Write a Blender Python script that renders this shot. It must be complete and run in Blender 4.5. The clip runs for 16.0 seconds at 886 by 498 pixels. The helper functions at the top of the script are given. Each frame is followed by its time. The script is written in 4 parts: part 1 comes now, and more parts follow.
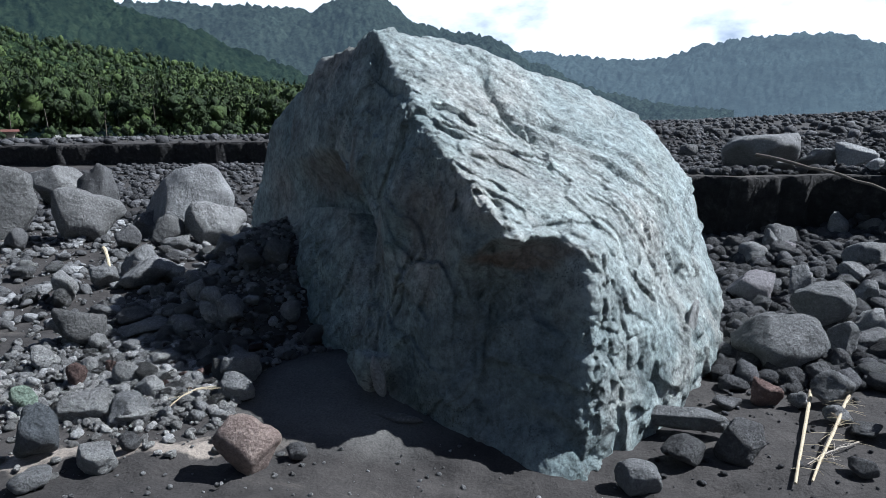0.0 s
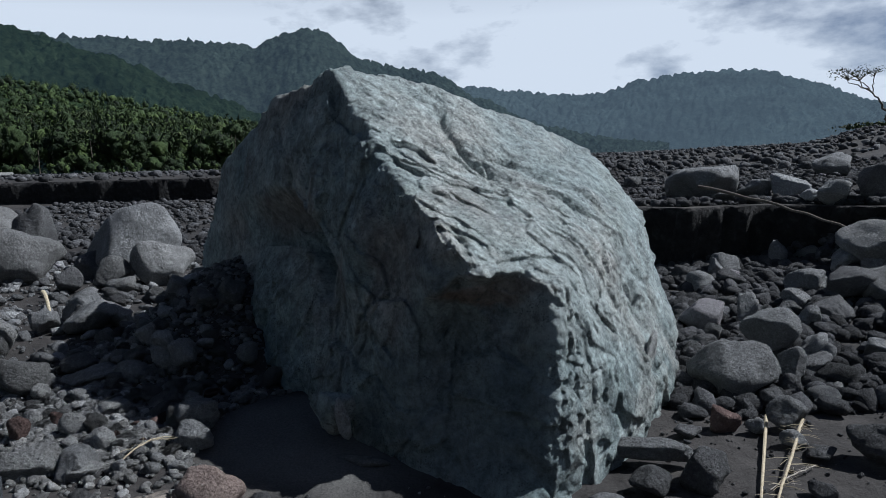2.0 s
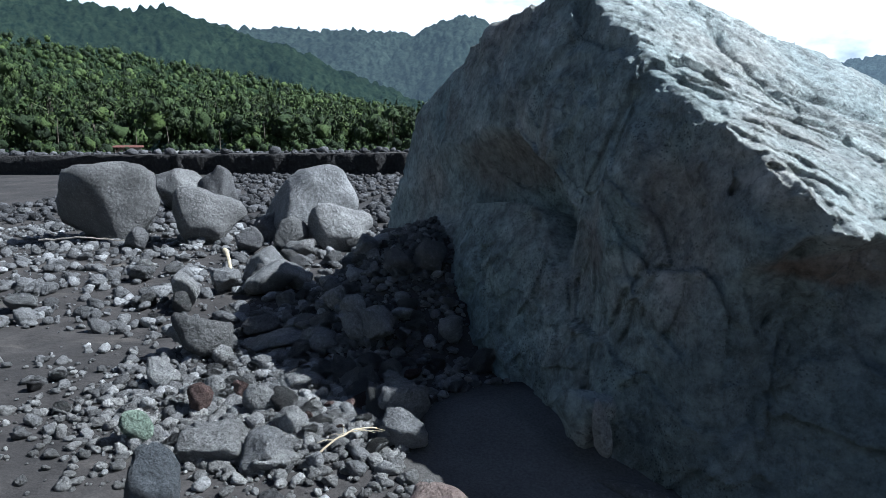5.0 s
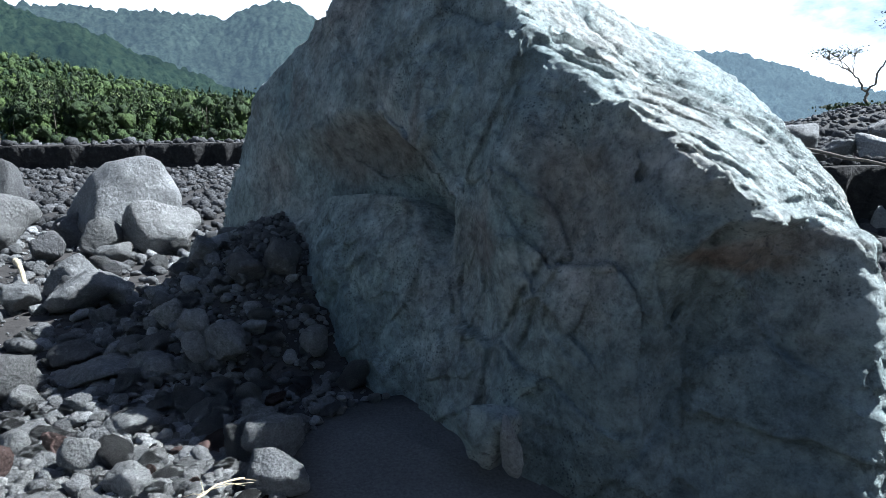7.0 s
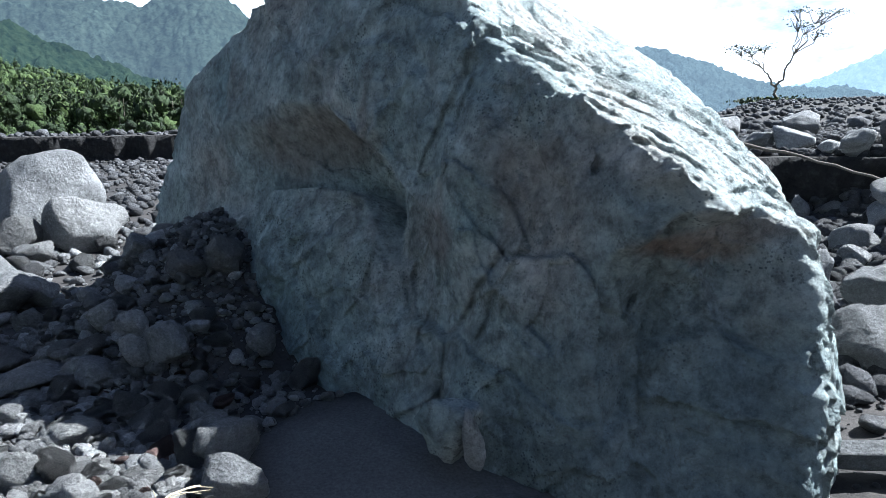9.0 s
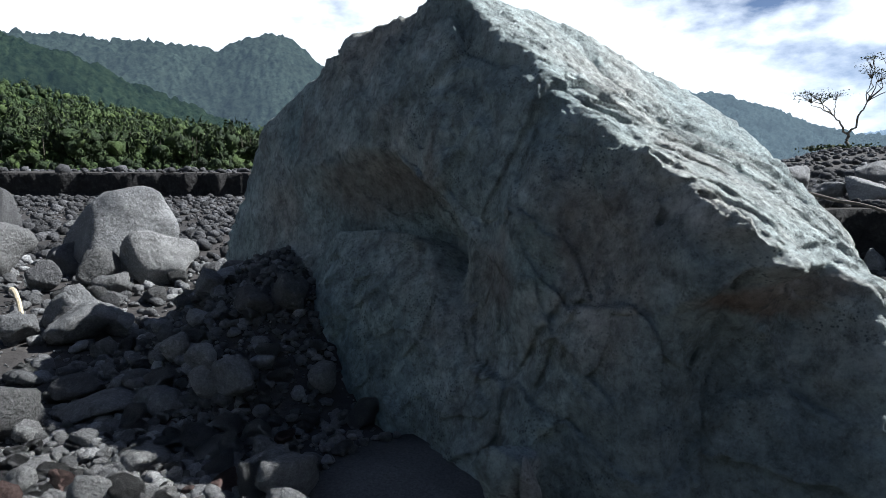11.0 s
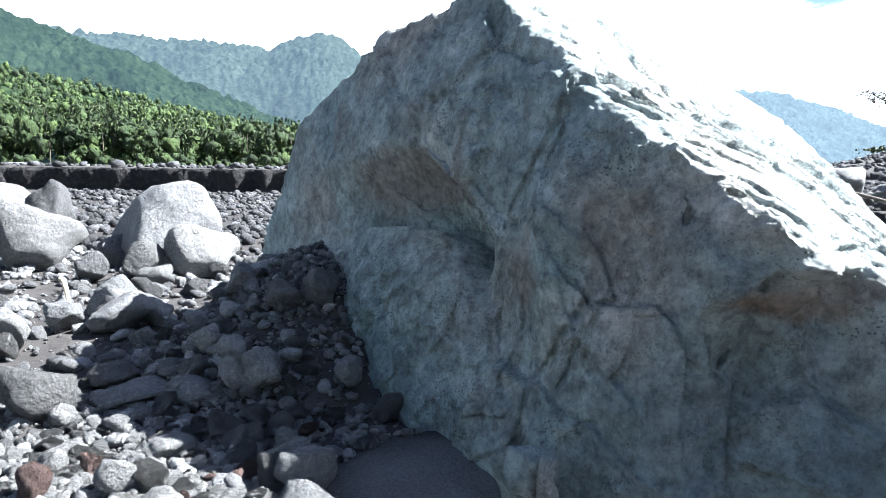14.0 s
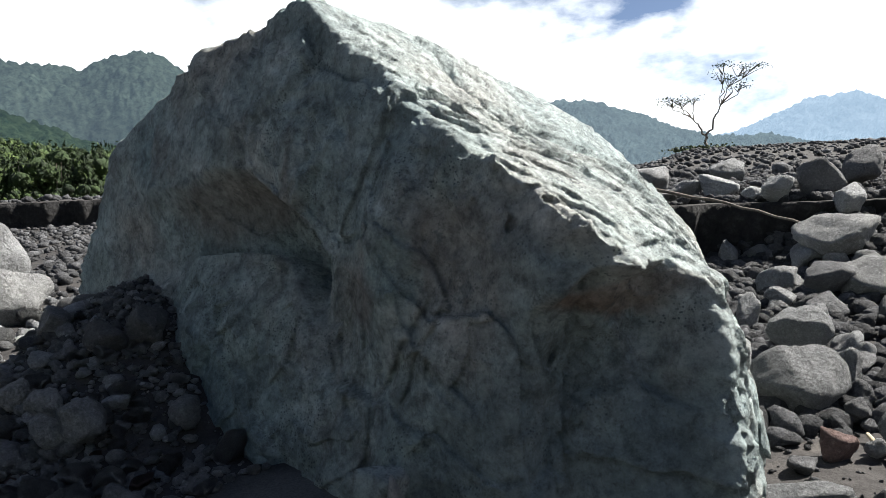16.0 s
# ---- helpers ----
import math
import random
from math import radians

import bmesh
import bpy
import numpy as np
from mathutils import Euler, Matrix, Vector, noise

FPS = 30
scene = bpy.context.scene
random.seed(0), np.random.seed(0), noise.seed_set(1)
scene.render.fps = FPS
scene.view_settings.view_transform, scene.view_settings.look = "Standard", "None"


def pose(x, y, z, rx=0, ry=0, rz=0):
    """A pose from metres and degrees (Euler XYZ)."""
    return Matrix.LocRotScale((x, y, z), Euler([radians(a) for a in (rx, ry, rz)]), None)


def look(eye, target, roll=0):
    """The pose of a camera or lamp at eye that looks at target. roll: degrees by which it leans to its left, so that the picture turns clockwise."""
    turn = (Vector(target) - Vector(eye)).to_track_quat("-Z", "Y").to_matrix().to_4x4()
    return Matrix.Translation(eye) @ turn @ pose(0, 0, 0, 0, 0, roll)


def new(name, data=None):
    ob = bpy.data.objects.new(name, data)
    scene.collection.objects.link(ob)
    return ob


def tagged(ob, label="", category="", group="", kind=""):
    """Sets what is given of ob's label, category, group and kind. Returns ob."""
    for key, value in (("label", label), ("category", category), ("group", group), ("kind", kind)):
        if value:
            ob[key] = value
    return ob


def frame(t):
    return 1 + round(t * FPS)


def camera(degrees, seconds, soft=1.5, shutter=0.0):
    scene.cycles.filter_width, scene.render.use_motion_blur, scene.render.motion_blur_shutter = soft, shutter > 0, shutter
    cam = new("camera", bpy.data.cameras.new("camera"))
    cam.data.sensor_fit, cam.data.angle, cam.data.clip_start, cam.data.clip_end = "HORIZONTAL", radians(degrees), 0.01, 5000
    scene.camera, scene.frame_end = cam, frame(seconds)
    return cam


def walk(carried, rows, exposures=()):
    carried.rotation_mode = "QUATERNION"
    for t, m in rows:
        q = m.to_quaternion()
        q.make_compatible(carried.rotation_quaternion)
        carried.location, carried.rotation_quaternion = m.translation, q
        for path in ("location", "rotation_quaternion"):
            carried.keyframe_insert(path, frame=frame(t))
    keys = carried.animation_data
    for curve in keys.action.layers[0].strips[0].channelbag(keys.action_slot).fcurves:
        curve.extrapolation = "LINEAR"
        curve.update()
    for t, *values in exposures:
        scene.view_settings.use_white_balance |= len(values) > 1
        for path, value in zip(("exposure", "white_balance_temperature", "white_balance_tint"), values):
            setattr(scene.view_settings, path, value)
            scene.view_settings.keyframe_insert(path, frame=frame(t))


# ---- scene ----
cam = camera(67.2, 16.0, soft=0.55)
PATH = [
    (0, (0.354, -0.023, 2.296), (0.204, 1.94, 1.945), -1.1),
    (0.5, (0.368, -0.021, 2.293), (0.388, 1.946, 1.929), -1.2),
    (1, (0.371, 0.003, 2.321), (0.537, 1.978, 2.051), -2.3),
    (1.5, (0.351, -0.018, 2.342), (0.507, 1.967, 2.148), -2.1),
    (2, (0.239, -0.007, 2.327), (0.246, 1.977, 2.07), -1.6),
    (2.5, (0.142, 0.003, 2.293), (-0.021, 1.966, 1.951), -2.3),
    (3, (0.115, 0.124, 2.233), (-0.171, 2.072, 1.887), -0.2),
    (3.5, (0.028, 0.32, 2.158), (-0.255, 2.265, 1.786), 0.8),
    (4, (-0.191, 0.612, 2.016), (-0.473, 2.562, 1.674), 1.1),
    (4.5, (-0.42, 0.916, 1.944), (-0.787, 2.868, 1.712), -0.8),
    (4.7, (-0.509, 1.041, 1.944), (-0.934, 2.977, 1.675), -0.4),
    (6.8, (-0.906, 1.786, 1.944), (-1.017, 3.757, 1.627), -2.1),
    (7, (-0.956, 1.749, 1.92), (-0.868, 3.72, 1.598), -0.9),
    (7.5, (-1.054, 1.736, 1.96), (-0.669, 3.675, 1.656), -2.1),
    (8, (-1.055, 1.754, 1.955), (-0.511, 3.656, 1.661), -2.7),
    (8.5, (-1.068, 1.785, 1.927), (-0.625, 3.689, 1.507), -1.5),
    (9, (-1.081, 1.797, 1.922), (-0.79, 3.745, 1.575), -0.9),
    (9.2, (-1.09, 1.787, 1.928), (-0.836, 3.744, 1.604), -0.9),
    (11.3, (-1.123, 1.739, 1.958), (-0.997, 3.723, 1.735), 0.2),
    (11.5, (-1.118, 1.751, 1.953), (-0.974, 3.721, 1.638), -0.1),
    (12, (-1.102, 1.753, 1.925), (-0.914, 3.692, 1.475), -0.6),
    (12.5, (-1.071, 1.754, 1.919), (-0.892, 3.702, 1.501), -1.1),
    (13, (-1.051, 1.752, 1.921), (-0.931, 3.705, 1.507), -1.2),
    (13.5, (-1.046, 1.754, 1.951), (-1.096, 3.734, 1.672), 0.5),
    (14, (-1.004, 1.76, 1.943), (-1.01, 3.747, 1.713), 0.7),
    (14.5, (-0.931, 1.797, 1.944), (-0.793, 3.779, 1.716), -0.7),
    (15, (-0.887, 1.809, 1.941), (-0.546, 3.764, 1.694), -2.5),
    (15.5, (-0.901, 1.799, 1.952), (-0.443, 3.734, 1.736), -1.9),
    (16, (-0.923, 1.778, 1.957), (-0.48, 3.719, 1.764), -2.5),
]
EXPOSURES = [
    (0.0, 0.7, 5650, 8), (0.6, 0.73, 5650, 8), (1.1, 0.34, 5600, 8), (1.7, -0.14, 5800, 8),
    (2.1, -0.08, 5700, 8), (2.6, 0.63, 5700, 8), (3.5, 0.86, 5650, 8), (4.1, 0.68, 5600, 8),
    (4.5, 0.76, 5500, 7), (7.0, 1.53, 5600, 5), (8.0, 1.43, 5600, 6), (9.2, 1.85, 5650, 6),
    (11.3, 0.9, 6000, 8), (11.7, 1.4, 5950, 8), (12.2, 2.14, 5650, 6), (13.2, 2.51, 5670, 6),
    (14.2, 2.63, 5970, 8), (15.0, 2.13, 6350, 8), (15.5, 1.63, 6500, 8), (16.0, 1.33, 6550, 8),
]
walk(cam, [(t, look(eye, target, roll)) for t, eye, target, roll in PATH], EXPOSURES)

# ---- world, sun ----
SUN_DIR = Vector((1.0, 0.17, 1.08)).normalized()
world = bpy.data.worlds.new("world")
scene.world = world
world.use_nodes = True
wn, wl = world.node_tree.nodes, world.node_tree.links
wn.clear()
w_out = wn.new("ShaderNodeOutputWorld")
w_bg = wn.new("ShaderNodeBackground")
w_sky = wn.new("ShaderNodeTexSky")
w_sky.sky_type, w_sky.sun_disc = "NISHITA", False
w_sky.sun_elevation = math.asin(SUN_DIR.z)
w_sky.sun_rotation = math.atan2(SUN_DIR.x, SUN_DIR.y)
w_sky.air_density, w_sky.dust_density = 0.5, 0.6
w_bg.inputs["Strength"].default_value = 0.05
# cumulus clouds over the whole sky
w_co = wn.new("ShaderNodeTexCoord")
w_map = wn.new("ShaderNodeMapping")
w_map.inputs["Scale"].default_value = (1.0, 1.0, 2.2)
w_map.inputs["Location"].default_value = (0.35, 0.1, 0.15)
w_no = wn.new("ShaderNodeTexNoise")
w_no.inputs["Scale"].default_value, w_no.inputs["Detail"].default_value = 3.2, 9.0
w_no.inputs["Roughness"].default_value = 0.55
w_ramp = wn.new("ShaderNodeValToRGB")
w_ramp.color_ramp.elements[0].position, w_ramp.color_ramp.elements[1].position = 0.375, 0.505
w_mix = wn.new("ShaderNodeMixRGB")
w_mix.inputs["Color2"].default_value = (15.0, 15.6, 16.4, 1)
wl.new(w_co.outputs["Generated"], w_map.inputs["Vector"])
wl.new(w_map.outputs["Vector"], w_no.inputs["Vector"])
wl.new(w_no.outputs["Fac"], w_ramp.inputs["Fac"])
# fair-weather clouds crowd towards the horizon
w_sep = wn.new("ShaderNodeSeparateXYZ")
w_low = wn.new("ShaderNodeMapRange")
w_low.inputs["From Min"].default_value, w_low.inputs["From Max"].default_value = 0.46, 0.2
w_mul = wn.new("ShaderNodeMath")
w_mul.operation = "MULTIPLY"
wl.new(w_co.outputs["Generated"], w_sep.inputs["Vector"])
wl.new(w_sep.outputs["Z"], w_low.inputs["Value"])
wl.new(w_ramp.outputs["Color"], w_mul.inputs[0])
wl.new(w_low.outputs["Result"], w_mul.inputs[1])
wl.new(w_mul.outputs["Value"], w_mix.inputs["Fac"])
wl.new(w_sky.outputs["Color"], w_mix.inputs["Color1"])
wl.new(w_mix.outputs["Color"], w_bg.inputs["Color"])
wl.new(w_bg.outputs["Background"], w_out.inputs["Surface"])

sun = new("sun", bpy.data.lights.new("sun", "SUN"))
sun.data.energy, sun.data.angle, sun.data.color = 5.0, radians(0.53), (1.0, 0.96, 0.9)
sun.matrix_world = look(SUN_DIR * 50, (0, 0, 0))


# ---- numeric helpers ----
def smooth(a, b, v):
    u = np.clip((np.asarray(v, float) - a) / (b - a), 0, 1)
    return u * u * (3 - 2 * u)


def lattice(ix, iy, iz, seed):
    h = (ix.astype(np.int64) * 374761393 + iy.astype(np.int64) * 668265263 + iz.astype(np.int64) * 2147483647 + seed * 974711) & 0xFFFFFFFF
    h = ((h ^ (h >> 13)) * 1274126177) & 0xFFFFFFFF
    h = ((h ^ (h >> 16)) * 2246822519) & 0xFFFFFFFF
    return ((h ^ (h >> 15)) & 0xFFFFFF) / float(0xFFFFFF)


def vnoise(p, seed=0):
    """Value noise in -1..1 at the points p (n x 3)."""
    i = np.floor(p)
    f = p - i
    f = f * f * f * (f * (f * 6 - 15) + 10)
    i = i.astype(np.int64)
    out = 0
    for dx in (0, 1):
        for dy in (0, 1):
            for dz in (0, 1):
                w = (f[:, 0] if dx else 1 - f[:, 0]) * (f[:, 1] if dy else 1 - f[:, 1]) * (f[:, 2] if dz else 1 - f[:, 2])
                out = out + w * lattice(i[:, 0] + dx, i[:, 1] + dy, i[:, 2] + dz, seed)
    return out * 2 - 1


def fbm(p, scale, octaves=4, seed=0, gain=0.5, ridged=False):
    out, amp, total = 0, 1.0, 0.0
    for k in range(octaves):
        q = p * (scale * 2.03 ** k) + 17.3 * k
        v = vnoise(q, seed + k)
        out = out + amp * ((1 - 2 * np.abs(v)) if ridged else v)
        total += amp
        amp *= gain
    return out / total


def crease(p, scale, octaves, seed, gain=0.55):
    """Rounded swellings parted by sharp seams."""
    out, amp, total = 0, 1.0, 0.0
    for k in range(octaves):
        out = out + amp * np.sqrt(np.abs(vnoise(p * (scale * 2.07 ** k) + 31.7 * k, seed + k)))
        total += amp
        amp *= gain
    return out / total


def chips(p, cell, seed):
    """Fractured stone: each irregular cell a plane of its own tilt, with sharp steps between."""
    q = p / cell
    base = np.floor(q).astype(np.int64)
    best = np.full(len(q), 1e9)
    out = np.zeros(len(q))
    for dx in (-1, 0, 1):
        for dy in (-1, 0, 1):
            for dz in (-1, 0, 1):
                c = base + np.array((dx, dy, dz))
                r = [lattice(c[:, 0], c[:, 1], c[:, 2], seed + k) for k in range(7)]
                e = q - c - np.stack(r[:3], 1)
                d = (e * e).sum(1)
                tilt = (e * (np.stack(r[3:6], 1) * 2 - 1)).sum(1) + 0.5 * (r[6] - 0.5)
                near = d < best
                best, out = np.where(near, d, best), np.where(near, tilt, out)
    return out


def terrace(n, steps, sharp):
    """Turns a smooth field into treads with steep risers."""
    t = n * steps
    i = np.floor(t)
    return (i + smooth(1 - sharp, 1, t - i)) / steps


def mesh_of(name, verts, faces, material, shade_smooth=True):
    me = bpy.data.meshes.new(name)
    verts = np.asarray(verts, np.float32)
    faces = np.asarray(faces, np.int32)
    k = faces.shape[1]
    me.vertices.add(len(verts))
    me.vertices.foreach_set("co", verts.ravel())
    me.loops.add(faces.size)
    me.loops.foreach_set("vertex_index", faces.ravel())
    me.polygons.add(len(faces))
    me.polygons.foreach_set("loop_start", np.arange(0, faces.size, k, dtype=np.int32))
    if shade_smooth:
        me.polygons.foreach_set("use_smooth", np.ones(len(faces), bool))
    me.update(calc_edges=True)
    me.validate()
    me.materials.append(material)
    return me


def grid_faces(nu, nv):
    a = (np.arange(nu - 1)[:, None] * nv + np.arange(nv - 1)[None, :]).ravel()
    return np.stack([a, a + nv, a + nv + 1, a + 1], 1)


def ico(level):
    bm = bmesh.new()
    bmesh.ops.create_icosphere(bm, subdivisions=level, radius=1.0)
    v = np.array([x.co[:] for x in bm.verts])
    f = np.array([[y.index for y in x.verts] for x in bm.faces])
    bm.free()
    return v, f


def part(name, bm, material, parent, label=""):
    me = bpy.data.meshes.new(name)
    bm.to_mesh(me)
    bm.free()
    me.materials.append(material)
    ob = new(name, me)
    ob.parent = parent
    return tagged(ob, label=label)


# ---- materials ----
def material(name, rough=0.85, metal=0.0):
    m = bpy.data.materials.new(name)
    m.use_nodes = True
    n, l = m.node_tree.nodes, m.node_tree.links
    b = n["Principled BSDF"]
    b.inputs["Roughness"].default_value, b.inputs["Metallic"].default_value = rough, metal
    b.inputs["Specular IOR Level"].default_value = 0.3
    return m, n, l, b


def noise_node(n, l, vec, scale, detail=6, rough=0.6):
    t = n.new("ShaderNodeTexNoise")
    t.inputs["Scale"].default_value, t.inputs["Detail"].default_value, t.inputs["Roughness"].default_value = scale, detail, rough
    l.new(vec, t.inputs["Vector"])
    return t.outputs["Fac"]


def ramp(n, l, fac, *stops):
    r = n.new("ShaderNodeValToRGB")
    e = r.color_ramp.elements
    while len(e) < len(stops):
        e.new(0.5)
    for s, (p, c) in zip(e, stops):
        s.position, s.color = p, (*c, 1) if len(c) == 3 else c
    l.new(fac, r.inputs["Fac"])
    return r.outputs["Color"]


def mix(n, l, fac, a, b, mode="MIX"):
    x = n.new("ShaderNodeMixRGB")
    x.blend_type = mode
    for sock, v in (("Fac", fac), ("Color1", a), ("Color2", b)):
        if isinstance(v, (int, float)):
            x.inputs[sock].default_value = v
        elif isinstance(v, tuple):
            x.inputs[sock].default_value = (*v, 1)
        else:
            l.new(v, x.inputs[sock])
    return x.outputs["Color"]


def bump(n, l, b, height, strength, dist, after=None):
    x = n.new("ShaderNodeBump")
    x.inputs["Strength"].default_value, x.inputs["Distance"].default_value = strength, dist
    l.new(height, x.inputs["Height"])
    if after is not None:
        l.new(after, x.inputs["Normal"])
    l.new(x.outputs["Normal"], b.inputs["Normal"])
    return x.outputs["Normal"]


def gray(v, tint=(1, 1, 1)):
    return tuple(v * t for t in tint)


def stone_material(name, low, high, fleck, vary=0.25, per_island=False):
    """Volcanic stone: mottled, pitted, with pale flecks; each stone a shade of its own."""
    m, n, l, b = material(name, 0.88)
    co = n.new("ShaderNodeTexCoord").outputs["Object"]
    big = noise_node(n, l, co, 2.2, 4)
    fine = noise_node(n, l, co, 28, 6, 0.7)
    pit = noise_node(n, l, co, 75, 4, 0.75)
    col = ramp(n, l, big, (0.3, low), (0.7, high))
    col = mix(n, l, 0.4, col, ramp(n, l, pit, (0.38, gray(0.5)), (0.5, gray(1.0)), (0.64, gray(1.3))), "MULTIPLY")
    col = mix(n, l, ramp(n, l, fine, (0.58, (0, 0, 0)), (0.75, (0.8, 0.8, 0.8))), col, fleck)
    col = mix(n, l, 0.55, col, ramp(n, l, fine, (0.3, (0.35, 0.35, 0.35)), (0.62, (1, 1, 1))), "MULTIPLY")
    if per_island:
        rnd = n.new("ShaderNodeNewGeometry").outputs["Random Per Island"]
    else:
        rnd = n.new("ShaderNodeObjectInfo").outputs["Random"]
    shade = ramp(n, l, rnd, (0.0, gray(1 - vary)), (0.75, gray(1 + vary * 0.4)), (1.0, gray(1 + vary * 2.2)))
    col = mix(n, l, 1.0, col, shade, "MULTIPLY")
    l.new(col, b.inputs["Base Color"])
    nr = bump(n, l, b, noise_node(n, l, co, 7, 8, 0.7), 0.9, 0.08)
    bump(n, l, b, fine, 0.8, 0.02, nr)
    return m


STONE = {
    "grey": stone_material("stone_grey", (0.245, 0.25, 0.257), (0.40, 0.403, 0.41), (0.56, 0.56, 0.56)),
    "mid": stone_material("stone_mid", (0.17, 0.17, 0.172), (0.29, 0.29, 0.288), (0.42, 0.42, 0.41)),
    "dark": stone_material("stone_dark", (0.12, 0.12, 0.126), (0.21, 0.21, 0.215), (0.3, 0.3, 0.3)),
    "pale": stone_material("stone_pale", (0.34, 0.34, 0.34), (0.51, 0.51, 0.505), (0.66, 0.66, 0.65)),
    "blue": stone_material("stone_blue", (0.16, 0.18, 0.2), (0.24, 0.26, 0.285), (0.34, 0.36, 0.38)),
    "pink": stone_material("stone_pink", (0.48, 0.36, 0.32), (0.64, 0.51, 0.46), (0.68, 0.6, 0.56)),
    "red": stone_material("stone_red", (0.15, 0.095, 0.085), (0.24, 0.165, 0.15), (0.32, 0.27, 0.25)),
    "green": stone_material("stone_green", (0.18, 0.24, 0.19), (0.27, 0.34, 0.28), (0.42, 0.48, 0.42)),
    "flat": stone_material("stone_flat", (0.3, 0.28, 0.3), (0.42, 0.4, 0.42), (0.5, 0.5, 0.5)),
}
GRAVEL = stone_material("gravel_stone", (0.22, 0.222, 0.228), (0.41, 0.41, 0.412), (0.52, 0.52, 0.52), 0.45, True)
PALEGRAVEL = stone_material("pale_gravel_stone", (0.26, 0.26, 0.26), (0.43, 0.425, 0.415), (0.56, 0.56, 0.55), 0.4, True)
HEAPSTONE = stone_material("heap_stone", (0.17, 0.173, 0.18), (0.33, 0.333, 0.34), (0.42, 0.42, 0.42), 0.45, True)
RUBBLE = stone_material("rubble_stone", (0.06, 0.061, 0.066), (0.115, 0.115, 0.122), (0.19, 0.19, 0.19), 0.5, True)


def boulder_material():
    m, n, l, b = material("boulder_stone", 0.9)
    co = n.new("ShaderNodeTexCoord").outputs["Object"]
    big = noise_node(n, l, co, 0.75, 4)
    mid = noise_node(n, l, co, 3.4, 7, 0.65)
    fine = noise_node(n, l, co, 24, 8, 0.72)
    grain = noise_node(n, l, co, 140, 3, 0.7)
    col = ramp(n, l, big, (0.34, (0.255, 0.335, 0.35)), (0.5, (0.37, 0.435, 0.435)), (0.66, (0.42, 0.415, 0.39)))
    col = mix(n, l, 0.8, col, ramp(n, l, mid, (0.34, gray(0.45, (0.95, 1.0, 1.03))), (0.66, gray(1.32))), "MULTIPLY")
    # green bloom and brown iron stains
    col = mix(n, l, ramp(n, l, noise_node(n, l, co, 1.3, 5), (0.56, (0, 0, 0)), (0.72, (0.5, 0.5, 0.5))), col, (0.25, 0.31, 0.27))
    stain = n.new("ShaderNodeMapping")
    stain.inputs["Scale"].default_value = (1.5, 1.5, 0.35)
    l.new(co, stain.inputs["Vector"])
    col = mix(n, l, ramp(n, l, noise_node(n, l, stain.outputs["Vector"], 1.6, 5), (0.57, (0, 0, 0)), (0.75, (0.55, 0.55, 0.55))), col, (0.29, 0.25, 0.22))
    # brown stain, partly painted shade: the pocket, its rim and below the slab's lip
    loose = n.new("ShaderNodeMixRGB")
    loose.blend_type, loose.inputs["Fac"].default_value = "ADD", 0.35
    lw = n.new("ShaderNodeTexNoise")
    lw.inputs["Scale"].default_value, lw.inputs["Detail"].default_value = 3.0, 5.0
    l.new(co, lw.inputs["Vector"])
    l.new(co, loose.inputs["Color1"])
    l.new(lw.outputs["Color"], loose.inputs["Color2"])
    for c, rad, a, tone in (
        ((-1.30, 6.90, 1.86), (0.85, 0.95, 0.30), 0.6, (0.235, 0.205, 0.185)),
        # darker teal on the lower right flank
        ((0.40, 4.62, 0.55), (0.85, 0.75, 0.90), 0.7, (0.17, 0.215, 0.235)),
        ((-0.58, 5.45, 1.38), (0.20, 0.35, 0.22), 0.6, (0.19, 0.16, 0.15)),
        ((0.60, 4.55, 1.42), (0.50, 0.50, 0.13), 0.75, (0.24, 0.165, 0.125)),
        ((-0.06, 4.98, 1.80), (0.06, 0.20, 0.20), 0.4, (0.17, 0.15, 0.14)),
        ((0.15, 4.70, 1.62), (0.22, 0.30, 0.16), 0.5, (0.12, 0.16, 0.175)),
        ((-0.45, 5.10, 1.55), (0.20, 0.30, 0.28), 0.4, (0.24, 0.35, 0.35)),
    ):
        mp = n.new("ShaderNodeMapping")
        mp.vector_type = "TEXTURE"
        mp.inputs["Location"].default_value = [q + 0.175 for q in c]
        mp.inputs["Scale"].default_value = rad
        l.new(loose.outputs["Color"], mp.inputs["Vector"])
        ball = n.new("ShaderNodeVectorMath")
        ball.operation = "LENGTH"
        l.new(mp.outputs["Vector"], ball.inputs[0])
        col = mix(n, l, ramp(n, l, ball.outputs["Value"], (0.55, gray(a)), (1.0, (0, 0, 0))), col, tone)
    # dark teal blotches
    blot = noise_node(n, l, co, 6.5, 8, 0.7)
    col = mix(n, l, ramp(n, l, blot, (0.56, (0, 0, 0)), (0.64, (0.6, 0.6, 0.6))), col, (0.13, 0.165, 0.175))
    # the dipping cleavage face is paler: sunlight put into the stone's colour
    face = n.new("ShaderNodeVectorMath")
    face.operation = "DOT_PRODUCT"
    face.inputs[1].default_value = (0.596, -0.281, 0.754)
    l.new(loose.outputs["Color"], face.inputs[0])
    sun_pale = n.new("ShaderNodeMapRange")
    sun_pale.inputs["From Min"].default_value, sun_pale.inputs["From Max"].default_value = 0.22, 0.42
    sun_pale.inputs["To Max"].default_value = 0.27
    l.new(face.outputs["Value"], sun_pale.inputs["Value"])
    col = mix(n, l, sun_pale.outputs["Result"], col, (0.66, 0.68, 0.66))
    # clustered dark crystals
    cry = n.new("ShaderNodeTexVoronoi")
    cry.inputs["Scale"].default_value = 48.0
    l.new(co, cry.inputs["Vector"])
